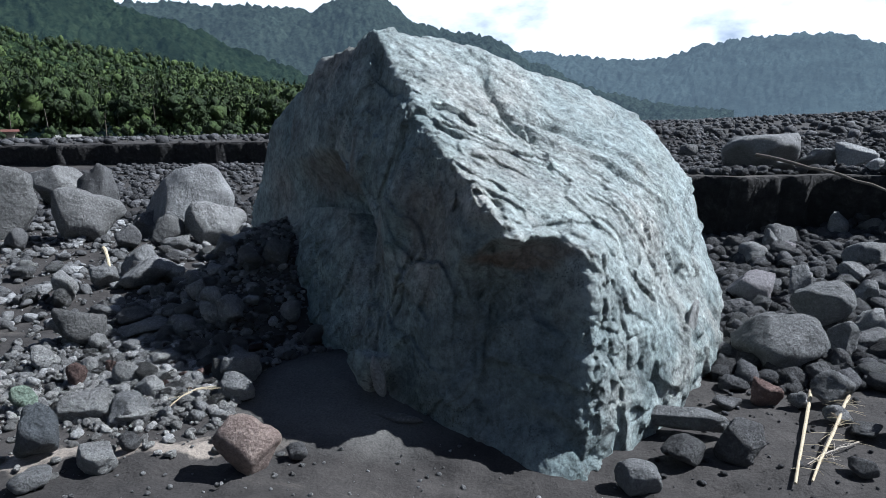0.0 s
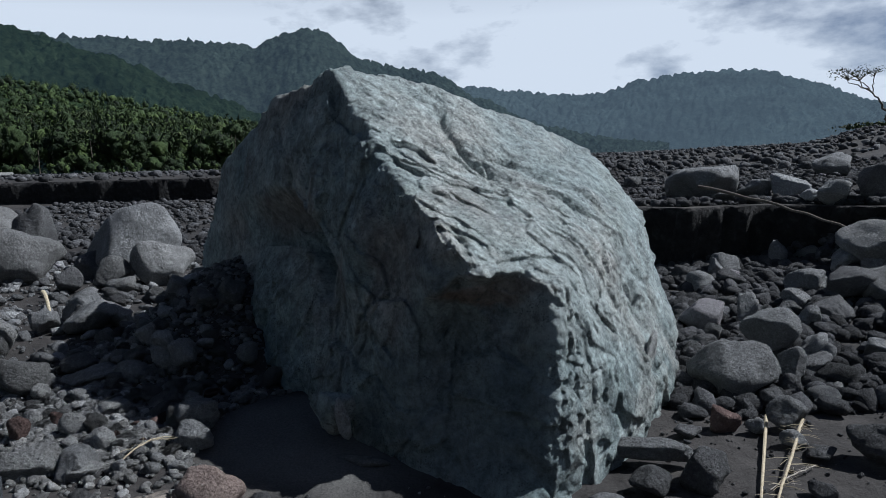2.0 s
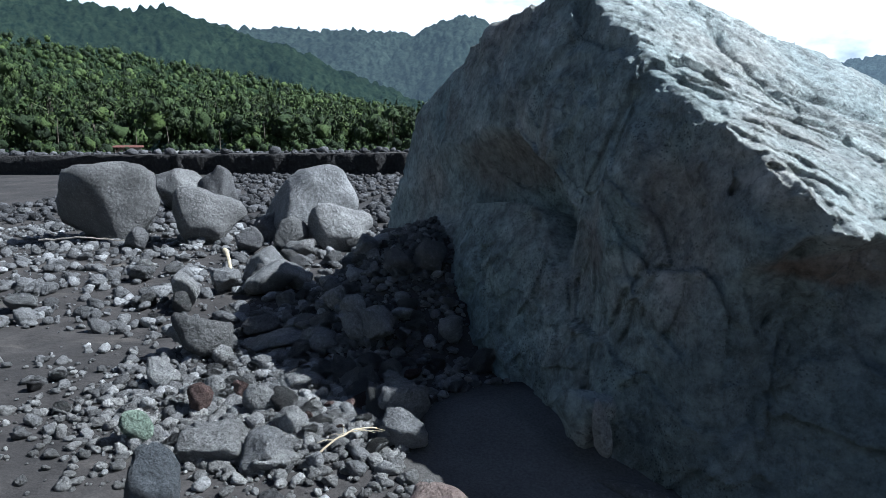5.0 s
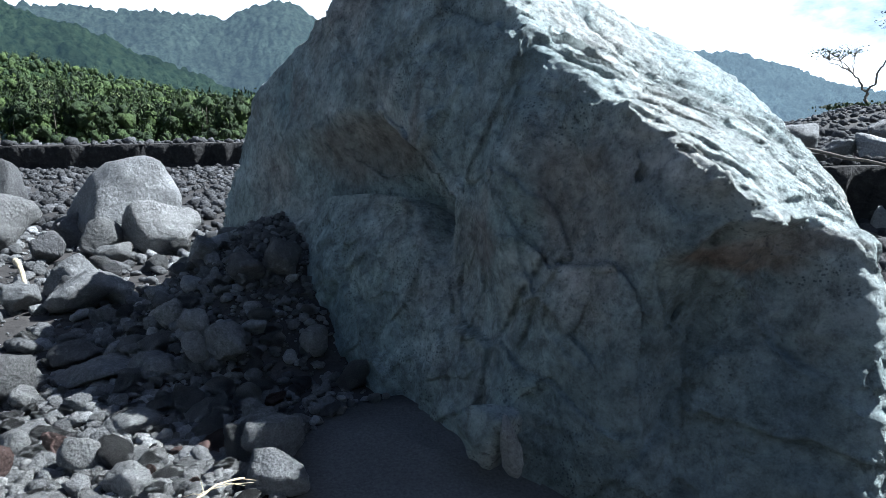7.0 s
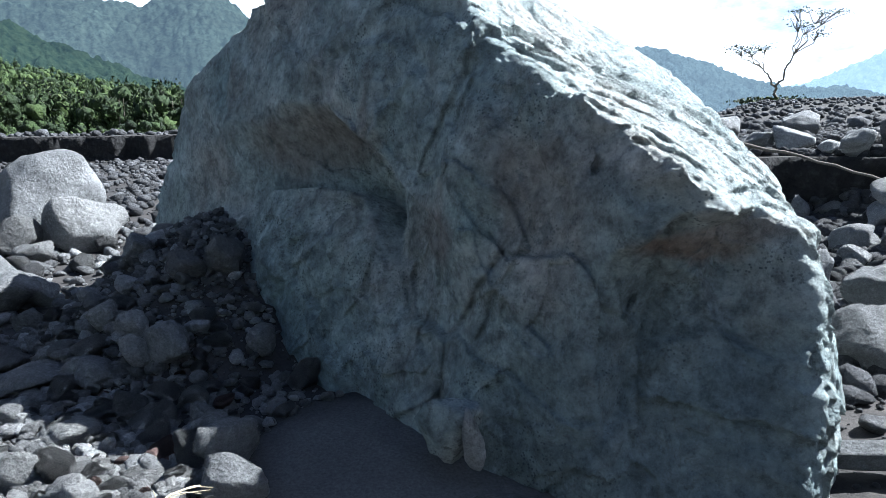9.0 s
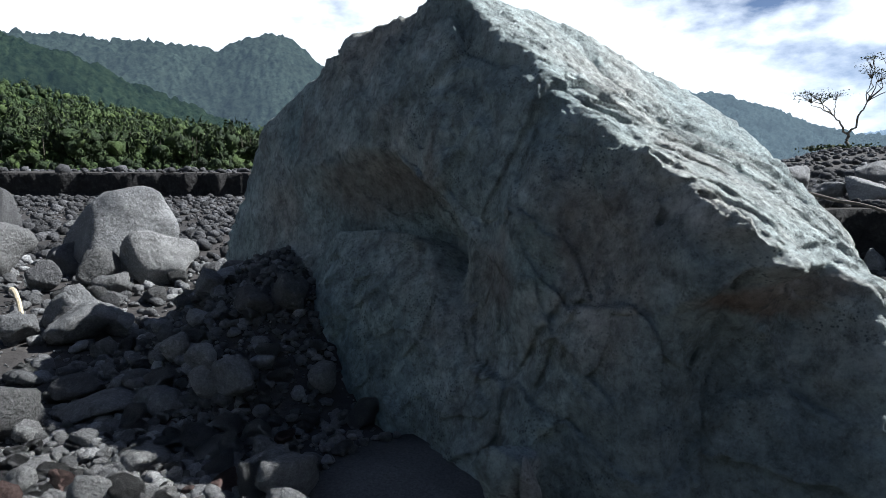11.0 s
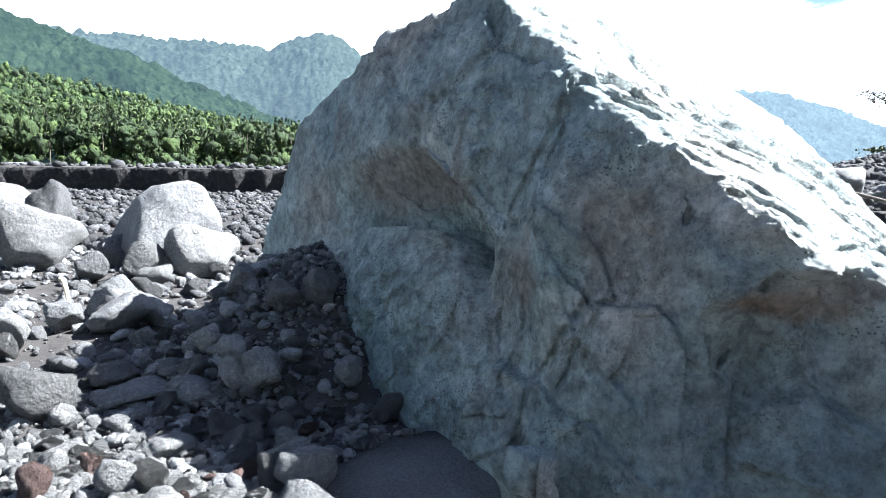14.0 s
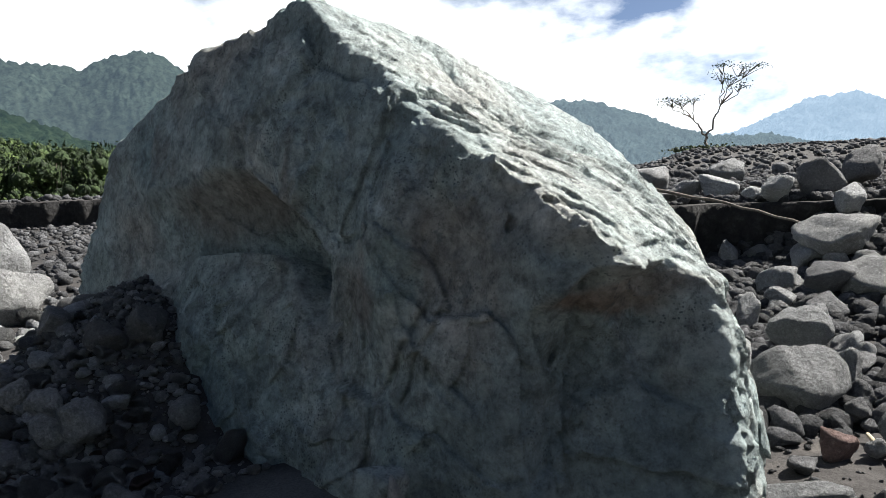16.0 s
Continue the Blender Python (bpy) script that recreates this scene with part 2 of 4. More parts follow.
    spot = ramp(n, l, cry.outputs["Distance"], (0.22, (1, 1, 1)), (0.34, (0, 0, 0)))
    where = ramp(n, l, noise_node(n, l, co, 2.6, 4, 0.7), (0.5, (0, 0, 0)), (0.62, (0.8, 0.8, 0.8)))
    col = mix(n, l, mix(n, l, 1.0, spot, where, "MULTIPLY"), col, (0.07, 0.095, 0.115))
    # mottled grain of the broken faces
    col = mix(n, l, 0.92, col, ramp(n, l, noise_node(n, l, co, 11, 10, 0.78), (0.36, gray(0.5)), (0.48, gray(0.95)), (0.62, gray(1.38))), "MULTIPLY")
    # dark specks
    col = mix(n, l, ramp(n, l, fine, (0.33, (0.7, 0.7, 0.7)), (0.44, (0, 0, 0))), col, (0.11, 0.12, 0.125))
    col = mix(n, l, ramp(n, l, grain, (0.62, (0, 0, 0)), (0.75, (0.6, 0.6, 0.6))), col, (0.55, 0.56, 0.55))
    # hairline seams
    seam_map = n.new("ShaderNodeMapping")
    seam_map.inputs["Scale"].default_value = (1.0, 1.0, 0.55)
    seam_map.inputs["Rotation"].default_value = (0.5, 0.4, 0.2)
    l.new(co, seam_map.inputs["Vector"])
    seam = noise_node(n, l, seam_map.outputs["Vector"], 1.7, 7, 0.6)
    col = mix(n, l, ramp(n, l, seam, (0.494, (0, 0, 0)), (0.5, (0.35, 0.35, 0.35)), (0.506, (0, 0, 0))), col, (0.12, 0.125, 0.12))
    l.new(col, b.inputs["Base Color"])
    warp = n.new("ShaderNodeMixRGB")
    warp.blend_type = "ADD"
    warp.inputs["Fac"].default_value = 0.12
    wn2 = n.new("ShaderNodeTexNoise")
    wn2.inputs["Scale"].default_value = 6.0
    l.new(co, wn2.inputs["Vector"])
    l.new(co, warp.inputs["Color1"])
    l.new(wn2.outputs["Color"], warp.inputs["Color2"])
    vo = n.new("ShaderNodeTexVoronoi")
    vo.inputs["Scale"].default_value = 17.0
    l.new(warp.outputs["Color"], vo.inputs["Vector"])
    nr = bump(n, l, b, mid, 0.6, 0.06)
    nr = bump(n, l, b, vo.outputs["Distance"], 0.35, 0.03, nr)
    nr = bump(n, l, b, noise_node(n, l, warp.outputs["Color"], 9, 12, 0.7), 0.9, 0.065, nr)
    nr = bump(n, l, b, noise_node(n, l, co, 52, 6, 0.75), 0.7, 0.012, nr)
    nr = bump(n, l, b, fine, 0.8, 0.04, nr)
    bump(n, l, b, grain, 0.35, 0.004, nr)
    return m


def sand_material():
    """Dark volcanic sand, damp in the hollows, with pale dried silt."""
    m, n, l, b = material("volcanic_sand", 0.95)
    co = n.new("ShaderNodeTexCoord").outputs["Object"]
    big = noise_node(n, l, co, 0.5, 5)
    mid = noise_node(n, l, co, 4.0, 6, 0.6)
    fine = noise_node(n, l, co, 60, 5, 0.7)
    col = ramp(n, l, big, (0.35, (0.032, 0.03, 0.03)), (0.65, (0.058, 0.053, 0.051)))
    col = mix(n, l, 0.6, col, ramp(n, l, mid, (0.3, gray(0.65)), (0.7, gray(1.3))), "MULTIPLY")
    silt = n.new("ShaderNodeMapping")
    silt.inputs["Scale"].default_value = (0.55, 1.6, 1)
    silt.inputs["Rotation"].default_value = (0, 0, radians(18))
    l.new(co, silt.inputs["Vector"])
    col = mix(n, l, ramp(n, l, noise_node(n, l, silt.outputs["Vector"], 1.1, 6, 0.6), (0.6, (0, 0, 0)), (0.72, (0.35, 0.35, 0.35))), col, (0.2, 0.178, 0.155))
    # pale silt settled in the hollow at the boulder's foot
    hol = n.new("ShaderNodeMapping")
    hol.vector_type = "TEXTURE"
    hol.inputs["Location"].default_value, hol.inputs["Scale"].default_value = (-0.75, 4.95, 0.2), (1.1, 0.95, 2.0)
    l.new(co, hol.inputs["Vector"])
    hd = n.new("ShaderNodeVectorMath")
    hd.operation = "LENGTH"
    l.new(hol.outputs["Vector"], hd.inputs[0])
    col = mix(n, l, ramp(n, l, hd.outputs["Value"], (0.6, gray(0.8)), (1.0, (0, 0, 0))), col, mix(n, l, mid, (0.095, 0.094, 0.091), (0.16, 0.157, 0.151)))
    # a dried runnel of pale silt
    sep = n.new("ShaderNodeSeparateXYZ")
    l.new(co, sep.inputs["Vector"])
    lin = n.new("ShaderNodeMath")
    lin.operation = "MULTIPLY_ADD"
    l.new(sep.outputs["X"], lin.inputs[0])
    lin.inputs[1].default_value, lin.inputs[2].default_value = -0.36, -4.63
    off = n.new("ShaderNodeMath")
    off.operation = "ADD"
    l.new(sep.outputs["Y"], off.inputs[0])
    l.new(lin.outputs["Value"], off.inputs[1])
    wig = n.new("ShaderNodeMath")
    wig.operation = "MULTIPLY_ADD"
    l.new(noise_node(n, l, co, 1.5, 5), wig.inputs[0])
    wig.inputs[1].default_value = 1.1
    l.new(off.outputs["Value"], wig.inputs[2])
    band = ramp(n, l, wig.outputs["Value"], (0.38, (0, 0, 0)), (0.46, (0.85, 0.85, 0.85)), (0.6, (0.85, 0.85, 0.85)), (0.66, (0, 0, 0)))
    side = n.new("ShaderNodeMapRange")
    side.inputs["From Min"].default_value, side.inputs["From Max"].default_value = -0.9, -1.5
    l.new(sep.outputs["X"], side.inputs["Value"])
    both = n.new("ShaderNodeMath")
    both.operation = "MULTIPLY"
    l.new(band, both.inputs[0])
    l.new(side.outputs["Result"], both.inputs[1])
    col = mix(n, l, both.outputs["Value"], col, (0.3, 0.26, 0.225))
    col = mix(n, l, 0.7, col, ramp(n, l, fine, (0.3, gray(0.5)), (0.7, gray(1.5))), "MULTIPLY")
    l.new(col, b.inputs["Base Color"])
    nr = bump(n, l, b, mid, 0.5, 0.1)
    bump(n, l, b, fine, 0.6, 0.012, nr)
    return m


# ash of the steep bank cuts, coloured dark in place of shade
def shaded_ash_material():
    m, n, l, b = material("shaded_ash", 0.9)
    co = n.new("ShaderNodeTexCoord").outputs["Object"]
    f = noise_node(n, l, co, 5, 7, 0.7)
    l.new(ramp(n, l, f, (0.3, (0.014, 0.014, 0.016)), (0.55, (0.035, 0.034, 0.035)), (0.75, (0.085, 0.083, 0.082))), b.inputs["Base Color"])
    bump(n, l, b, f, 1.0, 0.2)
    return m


def leaf_material(name, a, c, trans=0.25):
    m, n, l, b = material(name, 0.7)
    rnd = n.new("ShaderNodeNewGeometry").outputs["Random Per Island"]
    co = n.new("ShaderNodeTexCoord").outputs["Object"]
    col = mix(n, l, 0.5, ramp(n, l, rnd, (0.0, gray(0.45)), (0.6, gray(1.0)), (1.0, (1.35, 1.3, 1.1))), ramp(n, l, noise_node(n, l, co, 0.13, 4), (0.35, (0.4, 0.48, 0.45)), (0.65, (1.5, 1.55, 1.3))), "MULTIPLY")
    base = mix(n, l, rnd, a, c)
    l.new(mix(n, l, 1.0, base, col, "MULTIPLY"), b.inputs["Base Color"])
    bump(n, l, b, noise_node(n, l, co, 2.2, 6, 0.75), 1.0, 0.6)
    return m


def hill_material(name, low, high, scale, haze_glow):
    """A wooded slope, its distance haze put in as bluish glow and tint."""
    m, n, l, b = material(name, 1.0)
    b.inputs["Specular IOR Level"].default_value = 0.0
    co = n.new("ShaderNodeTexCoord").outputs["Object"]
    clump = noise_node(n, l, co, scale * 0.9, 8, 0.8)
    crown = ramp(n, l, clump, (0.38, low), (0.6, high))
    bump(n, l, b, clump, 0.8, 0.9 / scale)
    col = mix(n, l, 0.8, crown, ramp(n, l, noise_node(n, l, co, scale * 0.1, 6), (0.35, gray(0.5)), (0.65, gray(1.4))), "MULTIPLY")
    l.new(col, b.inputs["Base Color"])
    # an even emission stands in for the haze before the slope
    b.inputs["Emission Color"].default_value = (*haze_glow, 1)
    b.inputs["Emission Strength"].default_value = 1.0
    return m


def wood_material(name, a, c):
    m, n, l, b = material(name, 0.75)
    co = n.new("ShaderNodeTexCoord").outputs["Object"]
    mp = n.new("ShaderNodeMapping")
    mp.inputs["Scale"].default_value = (14, 14, 2)
    l.new(co, mp.inputs["Vector"])
    f = noise_node(n, l, mp.outputs["Vector"], 3, 6)
    l.new(ramp(n, l, f, (0.3, a), (0.7, c)), b.inputs["Base Color"])
    bump(n, l, b, f, 0.5, 0.006)
    return m


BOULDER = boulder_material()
SAND = sand_material()
SHADED_ASH = shaded_ash_material()
LEAF = leaf_material("tree_leaves", (0.022, 0.045, 0.015), (0.052, 0.080, 0.026))
PALM = leaf_material("palm_leaves", (0.05, 0.075, 0.03), (0.09, 0.115, 0.055))
BARK = wood_material("pale_bark", (0.1, 0.085, 0.07), (0.22, 0.19, 0.16))
DRYWOOD = wood_material("dry_stalk", (0.38, 0.31, 0.2), (0.62, 0.54, 0.4))
GREYWOOD = wood_material("grey_driftwood", (0.3, 0.26, 0.22), (0.55, 0.5, 0.44))
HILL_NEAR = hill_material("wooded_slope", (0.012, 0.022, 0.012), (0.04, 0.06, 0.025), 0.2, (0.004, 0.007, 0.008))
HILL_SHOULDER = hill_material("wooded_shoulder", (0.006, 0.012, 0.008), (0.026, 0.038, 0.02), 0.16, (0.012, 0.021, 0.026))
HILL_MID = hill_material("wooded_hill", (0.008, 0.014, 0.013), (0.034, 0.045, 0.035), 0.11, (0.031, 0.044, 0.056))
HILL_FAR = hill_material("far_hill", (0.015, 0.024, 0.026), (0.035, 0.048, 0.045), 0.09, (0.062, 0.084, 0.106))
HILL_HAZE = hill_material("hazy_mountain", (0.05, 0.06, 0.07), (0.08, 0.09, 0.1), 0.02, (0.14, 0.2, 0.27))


# ---- ground ----
def pool(x, y):
    """Still, silted hollow at the boulder's foot: 1 inside, 0 outside."""
    return np.exp(-(((np.asarray(x) + 0.85) / 0.75) ** 2 + ((np.asarray(y) - 4.95) / 0.8) ** 2) ** 2)


def bank_edge(x, y):
    q = np.stack([x.ravel(), y.ravel(), np.zeros(x.size)], 1)
    wob = (0.55 * fbm(q, 0.35, 4, 21) + 0.4 * fbm(q, 1.5, 3, 22)).reshape(x.shape)
    return 30 - 18.2 * smooth(-3.5, 3.0, x) - 1.6 * smooth(6.0, 8.5, x) + wob


def ground_z(x, y):
    """Height of the river bed, its banks and the land behind."""
    x, y = np.asarray(x, float), np.asarray(y, float)
    z = 0.3 - 0.33 * smooth(-0.9, 1.5, x)
    z = z + 0.36 * (1 - smooth(0.3, 3.6, y)) + 0.33 * smooth(-0.9, 1.5, x) * (1 - smooth(0.5, 3.0, y))
    # damp hollow before the boulder
    z = z - 0.06 * np.exp(-(((x + 0.6) / 0.8) ** 2 + ((y - 4.4) / 0.7) ** 2)) - 0.14 * np.exp(-(((x + 0.1) / 0.9) ** 2 + ((y - 3.8) / 0.6) ** 2))
    # bed rises slowly away from the boulder
    z = z + 0.03 * np.clip(y - 6.5, 0, 24) + 0.05 * np.clip(y - 7.5, 0, 4) * smooth(1, 4, x)
    z = z + 0.05 * np.clip(x - 4.0, 0, 4) * smooth(5, 9, y)
    # gravel heap against the boulder
    d = np.hypot((x + 2.15) / 1.0, (y - 7.75) / 1.15)
    z = np.maximum(z, 1.42 - 0.72 * d - 0.12 * np.exp(-(d / 0.3) ** 2))
    q = np.stack([x.ravel(), y.ravel(), np.zeros(x.size)], 1)
    near = np.exp(-np.hypot(x, y - 6) / 40)
    z = z + (0.055 * fbm(q, 0.9, 4, 3) * near.ravel() + 0.012 * fbm(q, 6, 3, 9) * near.ravel()).reshape(x.shape)
    lumps = crease(q, 1.6, 4, 13, 0.55).reshape(x.shape)
    z = z + 0.07 * (lumps - 0.6) * near * (1 - smooth(5.5, 7, y)) * (1 - pool(x, y))
    # crusted silt breaks off in low steps
    silt = (0.5 + 0.5 * fbm(q, 0.75, 3, 17)).reshape(x.shape)
    z = z + 0.30 * (terrace(silt, 6, 0.14) - silt) * smooth(-4.5, -2.5, x) * (1 - smooth(3.9, 4.7, y)) * (1 - smooth(2.5, 5, x)) * smooth(0.5, 2, y)
    z = z + smooth(6.2, 7.6, x) * 0.75 * np.clip((y - 8.0) / 2.6, 0, 1)
    # eroded bank
    edge = bank_edge(x, y)
    top = 1.95 - 0.52 * smooth(-3.5, 3.0, x) + 0.001 * np.clip(y - edge, 0, 200)
    top = top + 0.25 * smooth(6, 9, x) * smooth(0.5, 4, y - edge)
    far, az = np.hypot(x, y), np.degrees(np.arctan2(x, np.maximum(y, 0.1)))
    top = top + smooth(18, 130, far) * (1.2 * smooth(2, 12, az) + 0.6 * smooth(14, 28, az) + 2.2 * smooth(28, 33.5, az)) * (1 - 0.8 * smooth(140, 260, far))
    top = top + (0.12 * fbm(q, 0.5, 4, 31)).reshape(x.shape) * smooth(0.3, 3, y - edge)
    k = smooth(-0.12, 0.12, y - edge)
    return z * (1 - k) + np.maximum(z, top) * k


def axis(lo, hi, step, far, grow=1.1):
    mid = list(np.arange(lo, hi + 1e-6, step))
    up, s, v = [], step, hi
    while v < far:
        s *= grow
        v += s
        up.append(v)
    dn, s, v = [], step, lo
    while v > -far:
        s *= grow
        v -= s
        dn.append(v)
    return np.array(dn[::-1] + mid + up)


gx, gy = axis(-6.5, 8.5, 0.06, 3000), axis(1.0, 13.2, 0.06, 3000)
gx = np.unique(np.round(np.concatenate([gx, np.arange(-22, -6.5, 0.16)]), 3))
gy = np.unique(np.round(np.concatenate([gy, np.arange(28.6, 31.4, 0.09)]), 3))
X, Y = np.meshgrid(gx, gy, indexing="ij")
Z = ground_z(X, Y)
gf = grid_faces(len(gx), len(gy))
# the banks are undercut: their upper edge leans out
lean = Y - bank_edge(X, Y)
lean = 0.42 * smooth(-0.12, 0.1, lean) * (1 - smooth(0.1, 0.95, lean)) * (Y < 32)
gv = np.stack([X, Y - lean, Z], -1).reshape(-1, 3)
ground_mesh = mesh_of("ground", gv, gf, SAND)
ground_mesh.materials.append(SHADED_ASH)
# steep bank cuts are darker: their shade is put into the ash colour
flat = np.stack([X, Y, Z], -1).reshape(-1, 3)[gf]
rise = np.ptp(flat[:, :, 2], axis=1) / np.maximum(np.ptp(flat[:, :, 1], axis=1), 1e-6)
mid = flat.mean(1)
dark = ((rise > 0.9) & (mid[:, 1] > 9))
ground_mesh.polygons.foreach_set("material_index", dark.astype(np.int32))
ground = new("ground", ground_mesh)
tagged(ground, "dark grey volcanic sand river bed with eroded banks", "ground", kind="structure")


# ---- the boulder ----
CORNERS = [
    (-0.76, 6.46, 3.27), (-0.45, 6.60, 3.23), (-1.22, 7.20, 3.20), (-1.63, 7.60, 3.08), (-2.02, 8.07, 2.74), (-2.50, 8.50, 2.40),
    (-3.05, 9.00, 1.00), (-3.05, 9.00, -0.5), (-0.39, 5.56, 2.58), (0.06, 4.84, 2.08), (0.48, 4.34, 1.62), (1.16, 4.58, 1.46),
    (1.13, 4.42, 0.85), (0.98, 4.13, 0.22), (0.82, 4.00, -0.5), (-0.28, 4.80, -0.3), (-0.75, 5.10, -0.3), (-1.60, 6.70, -0.5),
    (-0.04, 7.20, 3.20), (1.17, 7.60, 2.84), (2.02, 7.80, 2.40), (2.52, 7.60, 1.80), (2.70, 7.35, 1.20), (2.80, 7.00, 0.44),
    (2.66, 6.80, -0.5), (1.95, 5.25, 0.20), (1.85, 5.15, -0.5), (0.60, 9.60, 2.20), (-1.60, 9.90, -0.5), (2.00, 9.20, -0.5),
]


def hull_planes(points):
    bm = bmesh.new()
    for p in points:
        bm.verts.new(p)
    bmesh.ops.convex_hull(bm, input=bm.verts)
    bm.faces.ensure_lookup_table()
    mid = Vector(np.mean(np.array(points), 0))
    planes = []
    for f in bm.faces:
        nrm, off = f.normal.copy(), f.normal.dot(f.verts[0].co)
        if nrm.dot(mid) > off:
            nrm, off = -nrm, -off
        planes.append((*nrm, off))
    bm.free()
    return np.array(planes)


def seg_dist(p, a, b):
    a, b = np.array(a), np.array(b)
    u = np.clip(((p - a) @ (b - a)) / ((b - a) @ (b - a)), 0, 1)
    return np.linalg.norm(p - a - u[:, None] * (b - a), axis=1)


def build_boulder():
    centre = np.array((0.1, 6.7, 1.1))
    pl = hull_planes(CORNERS)
    v, f = ico(8)
    v = v + 0.6 * np.array((-0.25, -0.95, 0.15))
    v = v / np.linalg.norm(v, axis=1)[:, None]
    off = pl[:, 3] - pl[:, :3] @ centre
    k = 260.0
    best = np.max((v @ pl[:, :3].T) / off, axis=1)
    inv = best + np.log(np.exp(k * ((v @ pl[:, :3].T) / off - best[:, None])).sum(1)) / k
    r = 1 / inv
    p = centre + v * r[:, None]
    # which side: the smooth shaded flank or the rough slab
    ax = np.array((3.4, -1.6, 4.3)) / 5.7
    lit = smooth(-0.3, 0.12, (p - np.array((0.45, 4.6, 1.6))) @ ax)
    h = 0.06 * fbm(p, 0.9, 4, 50) + 0.035 * fbm(p, 3.0, 5, 60, 0.55)
    # slab: foliated ridges running down the dip
    d = np.array((0.91, 0.03, -0.41))
    q = p - 0.5 * (p @ d)[:, None] * d
    w1 = 0.12 * np.stack([fbm(p, 3.0, 3, 71), fbm(p, 3.0, 3, 72), fbm(p, 3.0, 3, 73)], 1)
    r1 = crease(q, 1.9, 5, 70, 0.6)
    h = h + lit * (0.012 * r1 + 0.055 * chips(q + 0.4 * w1, 0.42, 200) + 0.022 * chips(q + 0.4 * w1, 0.17, 210) + 0.010 * chips(q + w1 * 0.5, 0.075, 220) + 0.008 * fbm(p, 24, 2, 76) - 0.02)
    leaf = 0.5 + 0.5 * fbm(0.5 * (p + q) + 0.5 * w1, 1.2, 3, 300, 0.45)
    h = h + lit * 0.14 * (terrace(leaf, 5, 0.16) - leaf)
    spall = 0.5 + 0.5 * fbm(p + 0.4 * w1, 1.3, 3, 320, 0.45)
    h = h + (1 - lit) * 0.20 * (terrace(spall, 6, 0.14) - spall)
    r4 = crease(p + 0.3 * fbm(p, 1.5, 3, 85)[:, None], 1.3, 4, 84, 0.5)
    h = h + (1 - lit) * (0.012 * fbm(p, 9, 4, 80, 0.6) + 0.02 * r4 - 0.01 + 0.085 * chips(p + 0.5 * w1, 0.62, 230) + 0.03 * chips(p + 0.5 * w1, 0.24, 240) + 0.006 * chips(p + w1, 0.08, 250))
    # hollows and swellings
    for c, rad, a in (
        ((-1.20, 6.75, 2.25), (0.60, 0.60, 0.25), 0.08),
        ((-1.35, 6.50, 1.15), (0.60, 0.60, 0.30), 0.06),
        ((-0.12, 4.95, 1.60), (0.22, 0.22, 0.50), -0.09),
        ((0.16, 4.62, 1.60), (0.25, 0.25, 0.25), 0.07),
        ((0.62, 4.10, 0.20), (0.25, 0.30, 0.22), -0.08),
        ((0.30, 4.52, 1.78), (0.13, 0.13, 0.10), 0.06),
        ((0.62, 4.42, 1.20), (0.24, 0.30, 0.22), -0.10),
        ((0.52, 4.36, 0.78), (0.34, 0.35, 0.42), -0.13),
        ((1.03, 4.52, 1.08), (0.13, 0.20, 0.36), 0.08),
        ((-1.20, 7.00, 3.10), (0.30, 0.40, 0.20), -0.12),
        ((-0.62, 6.50, 3.25), (0.25, 0.25, 0.20), 0.05),
        ((-0.50, 5.05, 0.55), (0.13, 0.15, 0.20), 0.10),
        ((-0.30, 4.92, 0.60), (0.12, 0.15, 0.35), -0.07),
        ((-0.75, 5.25, 0.30), (0.25, 0.25, 0.20), 0.10),
        ((0.60, 6.10, 2.42), (0.80, 0.80, 0.70), -0.10),
        ((0.82, 4.13, 0.29), (0.16, 0.14, 0.08), 0.06),
        ((0.30, 4.35, 0.20), (0.40, 0.20, 0.10), 0.06),
        ((1.95, 5.75, 0.60), (0.20, 0.25, 0.30), 0.06),
        ((2.10, 6.00, 0.95), (0.14, 0.16, 0.22), -0.10),
    ):
        h = h + a * np.exp(-((((p - np.array(c)) / np.array(rad)) ** 2).sum(1)))
    # the swelling between the two hollows
    e = p - np.array((-0.46, 5.28, 1.72))
    h = h + 0.14 * np.exp(-(((e / np.array((0.25, 0.28, 0.5))) ** 2).sum(1)) ** 2)
    # upper flank overhangs the lower: an arched rim, deepest under it
    pn = p + 0.05 * np.stack([fbm(p, 1.6, 3, 95), fbm(p, 1.6, 3, 96), fbm(p, 1.6, 3, 97)], 1)
    along = (pn[:, 0] + 0.46) * -0.6 + (pn[:, 1] - 5.25) * 0.8
    z = pn[:, 2]
    front = smooth(-0.3, 0.0, 0.62 * (8.9 - p[:, 1]) - (p[:, 0] + 3.05) * 0.9 + 0.5)
    rim = np.interp(along, (-0.3, -0.1, 0.3, 0.6, 0.75, 1.15, 1.4, 1.8, 2.5, 3.3, 3.8), (1.1, 1.3, 1.47, 1.66, 1.8, 1.97, 2.1, 2.12, 2.03, 1.87, 1.7))
    edge = 0.035 + 0.14 * smooth(1.3, 2.4, along)
    carve = 0.50 * (0.3 * smooth(-0.15, 0.5, along) + 0.7 * smooth(0.45, 1.1, along)) * (1 - 0.6 * smooth(1.9, 3.0, along)) * (1 - smooth(3.0, 3.8, along))
    carve = carve * (0.75 * smooth(0, 1, (rim - z) / edge) + 0.25 * smooth(0.1, 0.5, rim - z))
    # lower block stands out again below the pocket
    ledge = np.interp(along, (-0.1, 0.3, 0.9, 1.26, 1.8, 2.2, 2.56, 3.7), (0.9, 1.15, 1.5, 1.65, 1.61, 1.58, 1.43, 1.25))
